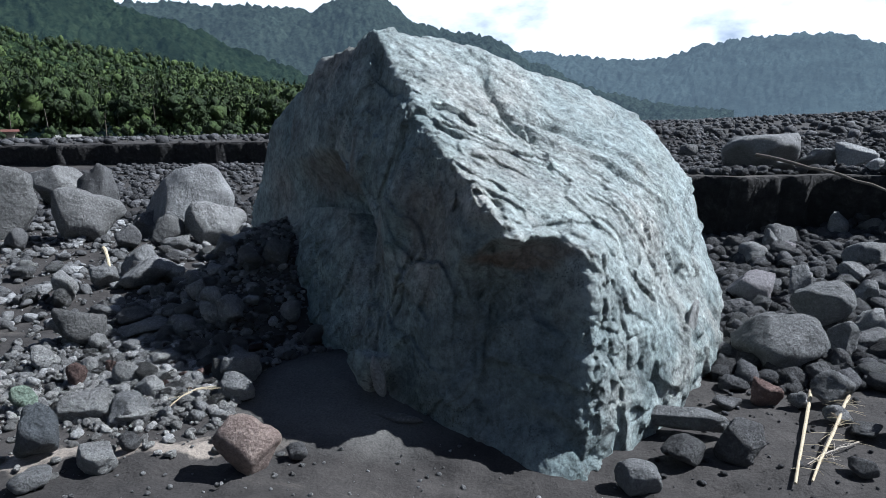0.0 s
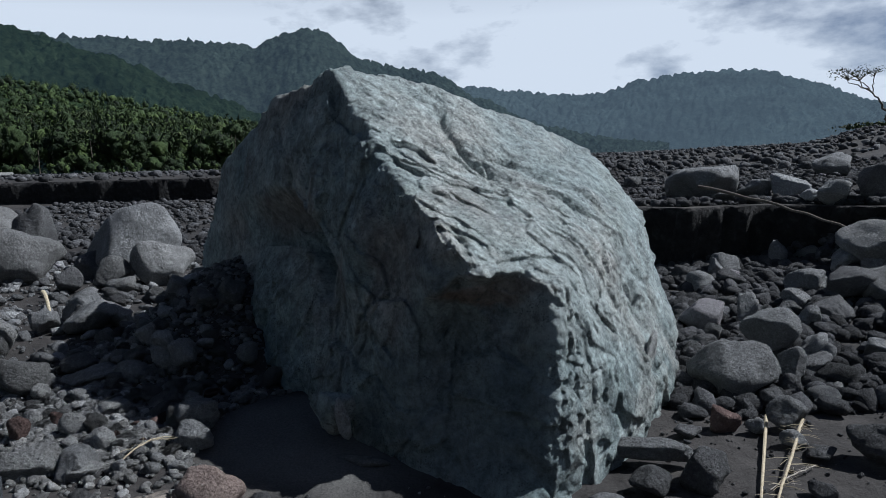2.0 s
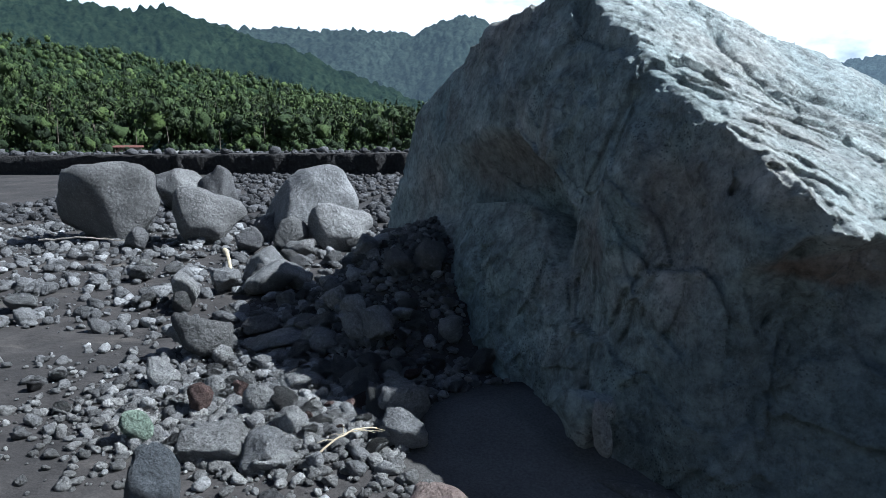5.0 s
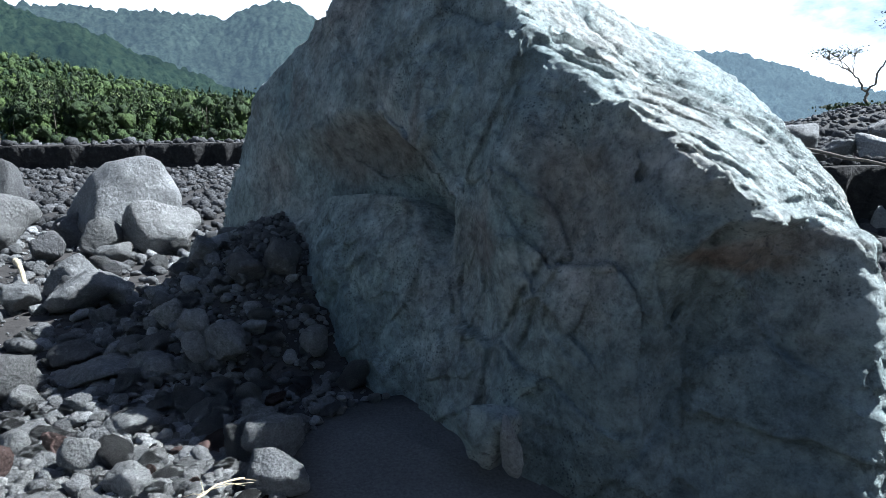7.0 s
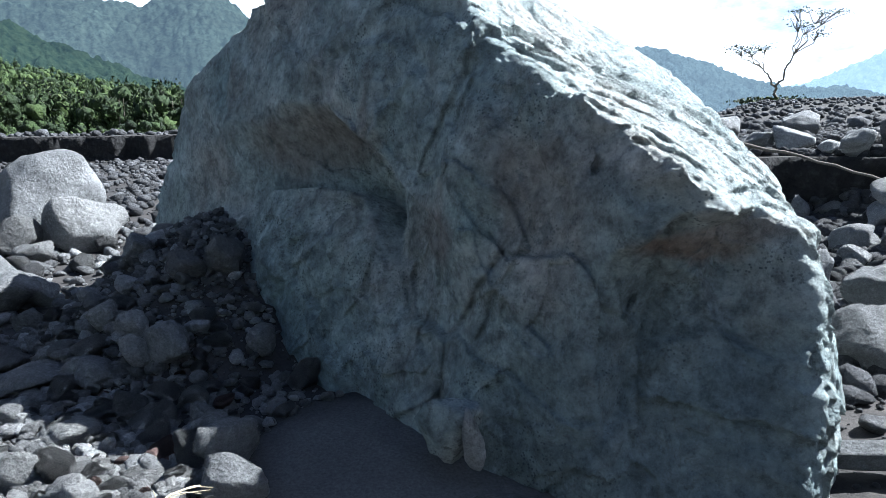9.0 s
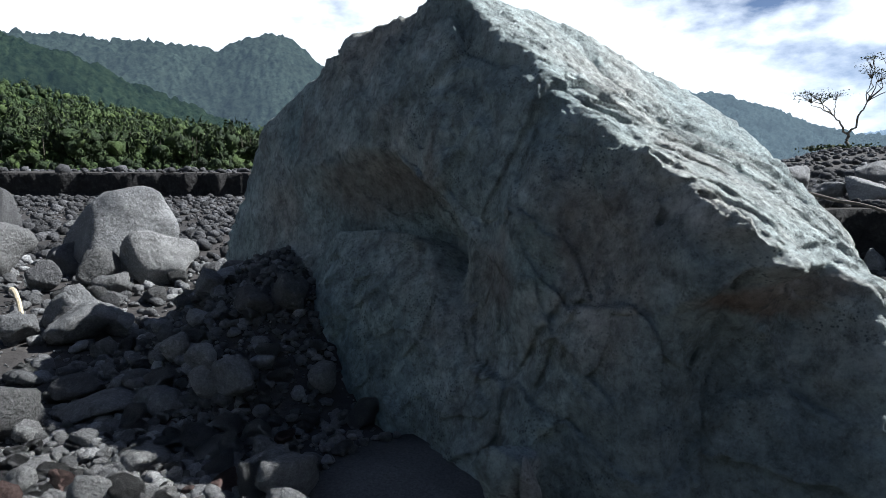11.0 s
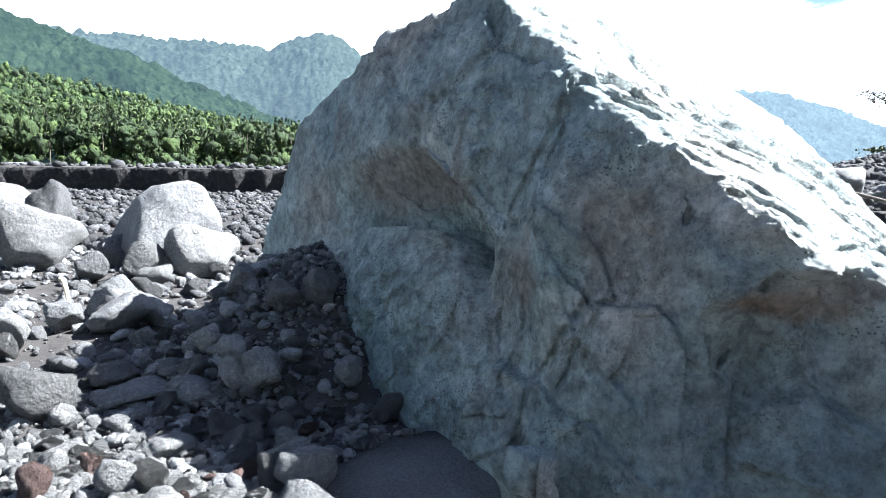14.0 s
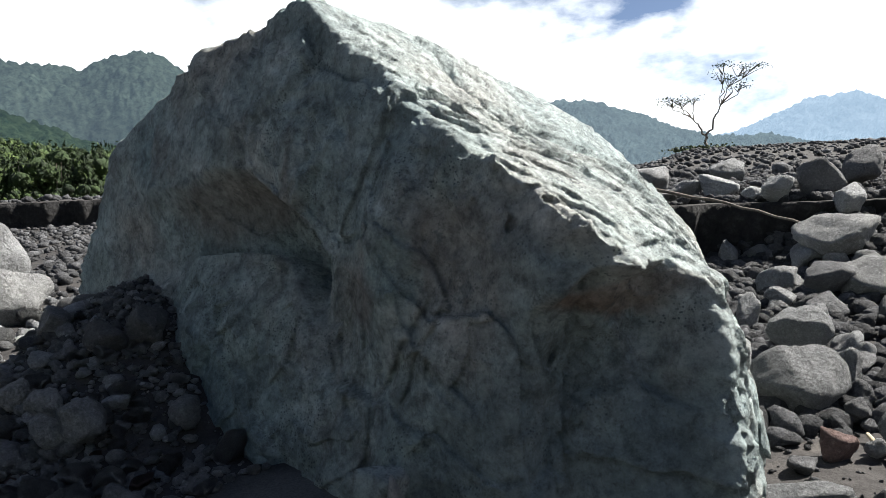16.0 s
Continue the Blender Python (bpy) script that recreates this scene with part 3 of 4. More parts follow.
    tread = 0.05 + 0.5 * (1 - smooth(0.5, 1.1, along)) + 0.2 * smooth(2.1, 2.8, along)
    carve = carve * (1 - smooth(0, 1, (ledge - z) / tread) * (0.72 + 0.28 * smooth(0, 0.7, ledge - z)))
    h = h - carve * front
    # hollow under the lip of the slab
    lip = 1.38 + 0.20 * smooth(0.1, 0.42, pn[:, 0]) - 0.12 * smooth(0.85, 1.05, pn[:, 0])
    h = h - 0.23 * smooth(0.0, 0.35, pn[:, 0]) * (1 - smooth(0.80, 1.02, p[:, 0])) * (0.7 * smooth(0, 0.07, lip - z) + 0.3 * smooth(0.07, 0.25, lip - z)) * smooth(-0.1, 0.25, z) * (1 - smooth(4.7, 5.0, p[:, 1]))
    # broken edge of the slab
    for a, b in (((1.12, 4.65, 1.42), (1.08, 4.45, 0.80)), ((1.08, 4.45, 0.80), (0.85, 4.12, 0.20)), ((0.10, 4.84, 2.05), (0.48, 4.36, 1.65)), ((0.48, 4.36, 1.65), (1.10, 4.60, 1.46))):
        h = h + np.exp(-(seg_dist(p, a, b) / 0.14) ** 2) * 0.035 * chips(p + w1, 0.15, 260)
    # cracks and clefts
    wob = 0.07 * np.stack([fbm(p, 2.5, 4, 90), fbm(p, 2.5, 4, 91), fbm(p, 2.5, 4, 92)], 1)
    pw = p + wob
    for a, b, w, dep in (
        ((0.28, 6.60, 2.85), (0.58, 5.92, 2.38), 0.055, 0.15),
        ((0.45, 6.05, 2.50), (0.68, 5.85, 2.32), 0.05, 0.12),
        ((0.70, 6.10, 2.38), (0.78, 5.88, 2.27), 0.05, 0.12),
        ((0.95, 6.45, 2.45), (1.42, 6.42, 2.20), 0.04, 0.12),
        ((-0.44, 5.80, 2.72), (-0.37, 5.58, 2.56), 0.045, 0.10),
        ((-0.08, 5.32, 2.38), (0.10, 5.25, 2.30), 0.035, 0.06),
        ((0.82, 5.45, 2.02), (0.90, 5.22, 1.90), 0.03, 0.06),
        ((0.20, 5.05, 2.12), (0.40, 5.02, 2.02), 0.03, 0.05),
        ((1.45, 6.05, 1.85), (1.75, 5.85, 1.55), 0.03, 0.06),
        ((1.30, 5.40, 1.62), (1.42, 5.20, 1.45), 0.03, 0.05),
        ((0.04, 4.90, 1.94), (-0.12, 5.00, 1.62), 0.03, 0.10),
        ((-0.12, 5.00, 1.62), (-0.30, 5.06, 1.22), 0.025, 0.07),
        ((-0.30, 5.06, 1.22), (-0.58, 5.20, 0.72), 0.022, 0.06),
        ((-0.16, 4.97, 1.35), (-0.44, 5.05, 0.80), 0.02, 0.05),
        ((-0.02, 4.90, 1.10), (-0.20, 4.95, 0.70), 0.02, 0.05),
        ((-0.34, 5.18, 2.05), (-0.31, 5.10, 1.72), 0.06, 0.05),
        ((-0.31, 5.10, 1.72), (-0.42, 5.10, 1.25), 0.06, 0.06),
        ((-0.78, 5.95, 2.15), (-0.60, 5.60, 2.50), 0.045, 0.08),
        ((-1.00, 6.30, 2.75), (-1.15, 6.60, 2.25), 0.035, 0.05),
        ((-1.70, 7.30, 2.65), (-1.60, 7.20, 2.10), 0.03, 0.05),
        ((0.36, 4.62, 1.88), (0.44, 4.42, 1.62), 0.045, 0.09),
        ((-0.80, 6.25, 1.50), (-0.74, 6.15, 1.62), 0.025, 0.05),
        ((-0.62, 5.15, 0.72), (-0.66, 5.20, 0.40), 0.035, 0.07),
        ((-0.38, 4.98, 0.62), (-0.40, 4.95, 0.25), 0.03, 0.06),
    ):
        h = h - dep * np.exp(-(seg_dist(pw, a, b) / w) ** 2)
    p = p + v * h[:, None]
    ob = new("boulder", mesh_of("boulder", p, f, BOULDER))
    return tagged(ob, "huge grey-green angular boulder, cracked, half sunk in sand", "boulder")


boulder = build_boulder()
CRUST = stone_material("pale_crust", (0.5, 0.51, 0.51), (0.7, 0.71, 0.7), (0.78, 0.78, 0.77))


def boulder_chip(name, size, at, turn, mat, label, seed):
    """A broken block still fast to the boulder's foot."""
    p, f = rock_shape(ico(4), seed, 1.0, 0.1)
    ob = new(name, mesh_of(name, p * np.array(size) / 2, f, mat))
    ob.parent = boulder
    ob.matrix_world = pose(*at, *turn)
    tagged(ob, label)


# ---- loose rocks ----
ICO3, ICO2, ICO1 = ico(4), ico(3), ico(1)


def rock_shape(base, seed, blocky=0.5, relief=0.09):
    """A worn stone: a ball cut flat on some sides, rounded over, with relief; fits -1..1."""
    rng = np.random.RandomState(seed)
    v, f = base
    nrm = rng.normal(size=(13, 3))
    nrm /= np.linalg.norm(nrm, axis=1)[:, None]
    off = rng.uniform(0.5, 0.92 - 0.15 * blocky, 13)
    t = (v @ nrm.T) / off
    m = np.maximum(t.max(1), 0.9)
    k = 26.0 + 24 * blocky
    inv = m + np.log((np.exp(k * (t - m[:, None]))).sum(1) + np.exp(k * (0.95 - m))) / k
    p = v / inv[:, None]
    sh = rng.uniform(-50, 50, 3)
    p = p * (1 + 2.2 * relief * fbm(p + sh, 0.9, 3, 5) + relief * fbm(p + sh, 3.2, 4, 6))[:, None]
    return p / np.abs(p).max(0), f


rock_count = [0]


def rock(x, y, w, h, kind, lift=0.0, turn=None, blocky=0.5, label="", sink=0.12, deep=0.0, shape=0):
    """One stone of width w and height h resting in the sand at (x, y)."""
    rock_count[0] += 1
    w, h = w * 1.12, h * 1.1
    s = rock_count[0]
    rng = np.random.RandomState(s + 300)
    p, f = rock_shape(ICO3 if w > 0.3 else ICO2, shape or s, blocky)
    d = deep or w * rng.uniform(0.7, 0.95)
    p = p * np.array((w / 2, d / 2, h * (1 + sink) / 2))
    ob = new("rock", mesh_of("rock", p, f, STONE[kind]))
    z = float(ground_z(np.array([x]), np.array([y]))[0])
    ob.matrix_world = pose(x, y, z + lift + h * (1 - sink) / 2, rng.uniform(-8, 8), rng.uniform(-8, 8), rng.uniform(-25, 25) if turn is None else turn)
    words = {"grey": "rough grey volcanic rock", "dark": "dark grey pitted volcanic rock", "pale": "pale grey weathered rock", "blue": "round blue-grey rock",
             "pink": "pinkish granular granite rock", "red": "reddish-brown volcanic rock", "green": "greenish-grey angular rock", "flat": "pale flat-topped broken rock"}
    size = "large " if w > 0.8 else "small " if w < 0.25 else ""
    return tagged(ob, label or size + words["grey" if kind == "mid" else kind] + (" lying on dark sand" if w < 0.8 else " among other rocks on the bed"), "rock", "loose rocks in the river bed")


boulder_chip("broken_block", (0.34, 0.28, 0.44), (-0.62, 4.84, 0.46), (6, -12, 40), BOULDER, "angular broken block at the foot", 15)
boulder_chip("crust", (0.12, 0.14, 0.36), (-0.51, 4.72, 0.47), (4, -10, 35), CRUST, "white mineral crust", 6)
boulder_chip("crust", (0.10, 0.40, 0.40), (2.05, 5.70, 0.60), (0, 10, -32), CRUST, "pale greenish crust patch", 8)
rock(-1.16, 3.72, 0.36, 0.36, "pink", blocky=-0.4, turn=10, shape=4242, deep=0.34)
rock(-0.36, 4.60, 0.36, 0.05, "mid", blocky=1.0, deep=0.14, label="flat crust of dried silt at the boulder foot")
rock(-0.93, 3.93, 0.13, 0.11, "dark")
rock(-2.52, 3.70, 0.28, 0.32, "blue")
rock(-2.10, 3.62, 0.29, 0.18, "pale")
rock(-2.00, 3.87, 0.16, 0.11, "dark")
rock(-2.63, 4.36, 0.33, 0.21, "pale")
rock(-2.29, 4.34, 0.29, 0.18, "grey")
rock(-3.17, 4.44, 0.20, 0.21, "green")
rock(-2.33, 3.40, 0.23, 0.12, "grey")
rock(-3.02, 4.86, 0.15, 0.20, "red")
rock(-3.55, 5.24, 0.24, 0.21, "pale")
rock(-3.76, 6.01, 0.44, 0.30, "grey")
rock(-2.35, 4.77, 0.18, 0.15, "pale")
rock(-4.87, 7.55, 0.40, 0.36, "pale")
rock(-4.77, 8.18, 0.41, 0.33, "grey")
rock(-4.34, 8.37, 0.50, 0.31, "dark")
rock(-3.91, 8.43, 0.37, 0.27, "grey")
rock(-2.23, 6.17, 0.33, 0.28, "grey")
rock(-2.73, 6.18, 0.30, 0.16, "grey")
rock(-1.68, 6.32, 0.20, 0.20, "pale")
rock(-1.64, 4.72, 0.34, 0.19, "grey", blocky=1.0)
rock(-1.85, 5.25, 0.34, 0.18, "grey")
rock(-8.75, 11.5, 1.85, 1.42, "mid", blocky=1.0, deep=1.5, turn=12, shape=3101)
rock(-6.85, 11.3, 1.12, 0.92, "mid", blocky=0.7, shape=3104)
rock(-8.30, 14.2, 0.98, 1.12, "dark", blocky=1.0)
rock(-10.6, 16.1, 1.25, 1.10, "mid", blocky=0.7)
rock(-5.40, 12.1, 1.62, 1.24, "grey", blocky=-0.4, shape=3012, turn=0, deep=1.5)
rock(-4.40, 11.1, 0.96, 0.74, "mid", blocky=-0.2, shape=3104)
rock(-6.10, 11.9, 0.62, 0.50, "dark")
rock(-7.75, 10.6, 0.50, 0.36, "dark")
rock(-4.75, 10.3, 0.42, 0.34, "mid")
rock(-5.15, 10.7, 0.52, 0.52, "mid")
rock(-5.72, 10.55, 0.44, 0.38, "dark")
rock(3.11, 6.44, 0.83, 0.49, "grey", turn=5)
rock(3.95, 7.40, 0.64, 0.54, "grey")
rock(3.61, 8.40, 0.61, 0.45, "flat", blocky=1.0)
rock(1.85, 4.85, 0.60, 0.17, "grey", turn=-10, lift=0.05, blocky=1.0, deep=0.26)
rock(2.10, 4.53, 0.35, 0.28, "dark")
rock(1.30, 4.09, 0.29, 0.18, "grey")
rock(1.69, 4.44, 0.32, 0.18, "dark")
rock(3.19, 5.50, 0.32, 0.27, "grey")
rock(2.63, 5.52, 0.30, 0.23, "red")
rock(2.89, 5.42, 0.16, 0.14, "grey")
rock(3.04, 5.11, 0.20, 0.13, "grey")
rock(5.60, 9.62, 0.53, 0.37, "grey")
rock(5.95, 11.27, 0.38, 0.42, "grey")
rock(4.71, 10.70, 0.29, 0.39, "grey")
rock(3.32, 7.77, 0.36, 0.16, "dark")
rock(4.83, 8.11, 0.28, 0.32, "grey")
rock(4.24, 6.95, 0.38, 0.22, "dark")
rock(3.62, 6.30, 0.21, 0.22, "dark")
rock(3.33, 6.01, 0.29, 0.20, "dark")
rock(3.15, 4.91, 0.30, 0.09, "dark")
rock(2.82, 4.28, 0.19, 0.11, "dark")
rock(4.95, 11.0, 0.48, 0.37, "grey")
rock(5.55, 13.6, 1.45, 0.66, "grey", blocky=0.5)
rock(4.82, 10.37, 0.31, 0.24, "flat", blocky=1.0)
rock(6.90, 10.05, 1.15, 0.55, "mid", blocky=0.7)
rock(6.55, 8.85, 1.05, 0.50, "mid", blocky=0.8)
rock(6.00, 9.20, 0.75, 0.45, "dark")
rock(3.62, 4.75, 0.62, 0.30, "dark", blocky=0.2)
rock(4.16, 8.42, 0.30, 0.46, "grey", blocky=0.9)
rock(4.38, 7.18, 0.40, 0.32, "grey")
rock(5.86, 9.75, 0.46, 0.27, "grey")
rock(7.65, 10.55, 0.60, 0.52, "grey")
rock(6.70, 9.30, 0.48, 0.40, "mid")
rock(-3.66, 5.95, 0.46, 0.36, "mid")
rock(-4.38, 8.55, 0.52, 0.46, "grey", blocky=0.2)
rock(-2.78, 6.60, 0.22, 0.22, "pale")
rock(-1.98, 6.90, 0.30, 0.28, "mid")
rock(9.75, 12.5, 0.75, 0.75, "dark", blocky=0.9)
rock(7.80, 11.30, 0.80, 0.65, "dark")
rock(7.00, 11.30, 0.60, 0.46, "grey")
rock(6.60, 13.40, 0.72, 0.36, "grey")
rock(7.15, 13.10, 0.72, 0.38, "grey")
rock(10.5, 17.5, 1.1, 0.55, "grey")
rock(6.54, 10.23, 0.54, 0.39, "grey")
rock(6.72, 9.80, 0.30, 0.29, "grey")
rock(6.93, 9.45, 0.32, 0.24, "grey")
rock(6.00, 8.00, 0.48, 0.43, "dark")
rock(5.36, 8.52, 0.46, 0.29, "dark")
rock(5.15, 9.03, 0.38, 0.28, "grey")
rock(6.75, 11.66, 0.35, 0.25, "grey")
rock(3.83, 6.65, 0.28, 0.36, "grey")
rock(4.41, 7.05, 0.22, 0.26, "grey")
rock(5.10, 7.20, 0.31, 0.21, "grey")
rock(2.30, 5.43, 0.23, 0.11, "dark")
rock(4.08, 6.31, 0.21, 0.14, "pale")
rock(-2.78, 6.22, 0.24, 0.15, "pale")
rock(-2.08, 6.40, 0.21, 0.10, "grey")
rock(-3.20, 6.27, 0.53, 0.17, "grey")
rock(-2.50, 6.41, 0.24, 0.20, "grey")
rock(-4.21, 8.26, 0.66, 0.35, "grey")
rock(-2.63, 5.48, 0.32, 0.10, "pale")
rock(-2.31, 4.73, 0.20, 0.13, "pale")
rock(-2.08, 5.07, 0.09, 0.09, "red")
rock(-1.90, 4.64, 0.11, 0.08, "pale")
rock(-2.20, 5.06, 0.08, 0.08, "red")
rock(-1.83, 5.10, 0.20, 0.12, "grey")
rock(-2.67, 7.28, 0.28, 0.21, "grey")
rock(-3.73, 7.68, 0.23, 0.20, "grey")
rock(-2.56, 4.36, 0.27, 0.13, "pale")
rock(-2.23, 4.33, 0.28, 0.12, "pale")
rock(-2.63, 4.97, 0.21, 0.18, "pale")
rock(-1.71, 5.06, 0.29, 0.22, "grey")
rock(-2.14, 5.03, 0.16, 0.08, "grey")
rock(-1.99, 4.33, 0.11, 0.09, "grey")
rock(-1.76, 4.31, 0.10, 0.09, "grey")
rock(-3.42, 5.84, 0.15, 0.14, "pale")
rock(-3.02, 5.71, 0.14, 0.12, "grey")
rock(-2.43, 6.19, 0.21, 0.23, "pale")
rock(-1.91, 5.48, 0.16, 0.16, "grey")
rock(-3.06, 5.11, 0.15, 0.16, "pale")
rock(-3.49, 6.62, 0.41, 0.18, "dark")
rock(-2.25, 6.85, 0.28, 0.24, "dark")


def stones(count, spots, smin, smax, seed, kinds, words):
    """Stones that lie singly; they share a few shapes."""
    rng = np.random.RandomState(seed)
    shapes = {}
    x, y = spots(rng)
    keep = ~inside_boulder(x, y) & (pool(x, y) < 0.3)
    x, y = x[keep][:count], y[keep][:count]
    z = ground_z(x, y)
    for i in range(len(x)):
        kind = kinds[rng.randint(len(kinds))]
        if (kind, i % 5) not in shapes:
            p, f = rock_shape(ICO2, 2000 + seed * 50 + len(shapes), 0.35 + 0.15 * (i % 5), 0.1)
            shapes[kind, i % 5] = mesh_of("stone", p * 0.5, f, STONE[kind])
        w = smin + (smax - smin) * rng.uniform() ** 2.0
        d, h = w * rng.uniform(0.65, 0.95), w * rng.uniform(0.5, 0.8)
        ob = new("stone", shapes[kind, i % 5])
        ob.matrix_world = pose(x[i], y[i], z[i] + h * 0.36, rng.uniform(-18, 18), rng.uniform(-18, 18), rng.uniform(0, 360)) @ Matrix.Diagonal((w, d, h, 1))
        tagged(ob, ("pale " if kind == "pale" else "dark " if kind == "dark" else "reddish " if kind == "red" else "") + words, "stone", "stones in the river bed")


def inside_boulder(x, y):
    outline = [(-3.05, 9.0), (-1.7, 6.8), (-0.78, 5.1), (-0.28, 4.75), (0.8, 3.98), (1.1, 4.1), (1.9, 5.2), (2.75, 6.8), (2.4, 9.3), (-1.6, 9.9)]
    ins = np.zeros(len(x), bool)
    for (x0, y0), (x1, y1) in zip(outline, outline[1:] + outline[:1]):
        ins ^= ((y0 > y) != (y1 > y)) & (x < (x1 - x0) * (y - y0) / (y1 - y0 + 1e-9) + x0)
    return ins


def field(cx, cy, rx, ry, count):
    def spots(rng):
        return cx + rx * rng.normal(size=count) * 0.5, cy + ry * rng.normal(size=count) * 0.5
    return spots


def strip(x0, x1, y0, y1, count):
    def spots(rng):
        return rng.uniform(x0, x1, count), rng.uniform(y0, y1, count)
    return spots


stones(70, field(-2.75, 5.55, 1.6, 1.3, 200), 0.07, 0.26, 1, ("grey", "pale", "grey", "mid", "dark", "grey", "red"), "angular stone among pebbles on the sand")
stones(42, field(-2.6, 4.85, 1.3, 0.7, 110), 0.06, 0.2, 9, ("pale", "pale", "grey"), "weathered stone among pale pebbles")
stones(50, field(-2.3, 5.9, 1.0, 0.9, 150), 0.08, 0.3, 17, ("pale", "grey", "pale", "grey"), "weathered stone lying below the gravel heap")
stones(24, strip(-7.5, -2.2, 6.6, 10.5, 110), 0.1, 0.4, 2, ("grey", "dark", "mid", "grey", "pale"), "rounded stone half sunk in gravel")
stones(78, strip(2.7, 8.2, 5.9, 11.2, 300), 0.18, 0.55, 3, ("grey", "mid", "dark", "mid", "grey", "dark"), "blocky stone piled in rubble")
stones(8, strip(-6.8, -3.7, 8.8, 12.6, 30), 0.25, 0.6, 18, ("mid", "dark", "mid"), "rounded stone among larger boulders")
stones(8, strip(-14, -4, 13, 20, 40), 0.3, 0.8, 4, ("grey", "dark", "grey"), "big stone below the eroded bank")
stones(12, strip(3.5, 14, 12.2, 20, 80), 0.25, 0.7, 5, ("dark", "mid", "grey"), "rough stone on the raised bank")
stones(8, field(-2.3, 7.2, 1.0, 1.2, 30), 0.1, 0.3, 6, ("grey", "dark"), "stone stuck in the gravel heap")


# ---- hills and forest ----
def ridge(name, pts, near, far, base, mat, bumpy, label, step=0.25, rows=46, shape=1.0, seed=0):
    """A hillside between two distances, its skyline given by bearing and height in degrees."""
    az = np.arange(pts[0][0], pts[-1][0] + 1e-6, step)
    el = np.interp(az, [a for a, e in pts], [e for a, e in pts])
    u = np.linspace(0, 1.25, rows)
    A, U = np.meshgrid(np.radians(az), u, indexing="ij")
    dist = near + (far - near) * U
    crest = 2.0 + far * np.tan(np.radians(el))[:, None]
    prof = np.where(U <= 1, U ** shape, 1 - (U - 1) * 1.5)
    q = np.stack([np.sin(A) * dist, np.cos(A) * dist, 0 * A], -1).reshape(-1, 3)
    z = base + (crest - base) * prof
    gully = fbm(q, 3.0 / far, 4, seed, 0.55, True).reshape(A.shape)
    z = z + (0.07 * (crest - base) * gully) * np.sin(np.clip(U, 0, 1) * math.pi)
    z = z + bumpy * (0.6 * fbm(q, 0.45 / bumpy, 3, seed + 7).reshape(A.shape) + 0.2) * np.clip(U * 6, 0, 1)
    z = z + 0.75 * bumpy * fbm(q, 1.5 / bumpy, 2, seed + 9).reshape(A.shape) * np.clip(U * 6, 0, 1)
    ob = new(name, mesh_of(name, np.stack([q[:, 0], q[:, 1], z.ravel()], 1), grid_faces(len(az), rows), mat))
    return tagged(ob, label, "hill", kind="structure")


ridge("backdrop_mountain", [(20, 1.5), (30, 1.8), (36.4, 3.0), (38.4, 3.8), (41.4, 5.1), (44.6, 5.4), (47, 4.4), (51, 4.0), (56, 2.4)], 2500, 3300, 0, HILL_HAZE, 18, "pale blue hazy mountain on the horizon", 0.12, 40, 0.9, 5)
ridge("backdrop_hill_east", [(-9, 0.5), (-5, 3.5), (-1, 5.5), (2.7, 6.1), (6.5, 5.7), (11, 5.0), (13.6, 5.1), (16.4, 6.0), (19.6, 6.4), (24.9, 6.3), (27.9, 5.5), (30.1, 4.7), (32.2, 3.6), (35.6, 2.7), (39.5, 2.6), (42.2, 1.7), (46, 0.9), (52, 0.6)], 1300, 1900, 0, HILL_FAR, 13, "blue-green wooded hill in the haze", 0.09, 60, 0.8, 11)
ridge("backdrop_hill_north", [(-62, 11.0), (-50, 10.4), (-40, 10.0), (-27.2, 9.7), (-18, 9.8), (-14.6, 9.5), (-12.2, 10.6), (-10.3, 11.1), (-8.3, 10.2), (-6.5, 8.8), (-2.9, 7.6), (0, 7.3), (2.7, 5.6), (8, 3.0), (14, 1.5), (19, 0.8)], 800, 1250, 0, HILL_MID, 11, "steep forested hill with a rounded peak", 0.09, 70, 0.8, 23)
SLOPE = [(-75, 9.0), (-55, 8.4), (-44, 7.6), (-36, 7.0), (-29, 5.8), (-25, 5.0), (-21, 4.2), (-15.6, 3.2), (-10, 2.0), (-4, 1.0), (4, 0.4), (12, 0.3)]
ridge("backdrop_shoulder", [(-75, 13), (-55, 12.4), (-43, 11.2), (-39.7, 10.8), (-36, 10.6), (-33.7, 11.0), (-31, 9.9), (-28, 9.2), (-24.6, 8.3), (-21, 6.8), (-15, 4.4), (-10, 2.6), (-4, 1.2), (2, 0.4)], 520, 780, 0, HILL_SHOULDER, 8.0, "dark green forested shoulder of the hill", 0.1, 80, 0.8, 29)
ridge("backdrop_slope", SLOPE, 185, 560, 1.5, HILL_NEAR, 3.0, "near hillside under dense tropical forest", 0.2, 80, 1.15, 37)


# added out of view behind the camera, to cut light from the low sky
ridge("backdrop_valley_side", [(50, 0.6), (58, 4.0), (75, 9.0), (110, 14.0), (150, 17.0), (200, 18.0), (240, 16.0), (270, 14.0), (290, 12.5)], 160, 420, 0, HILL_NEAR, 6.0, "unseen dark slope behind the camera, added to block low sky light", 0.6, 40, 0.8, 41)


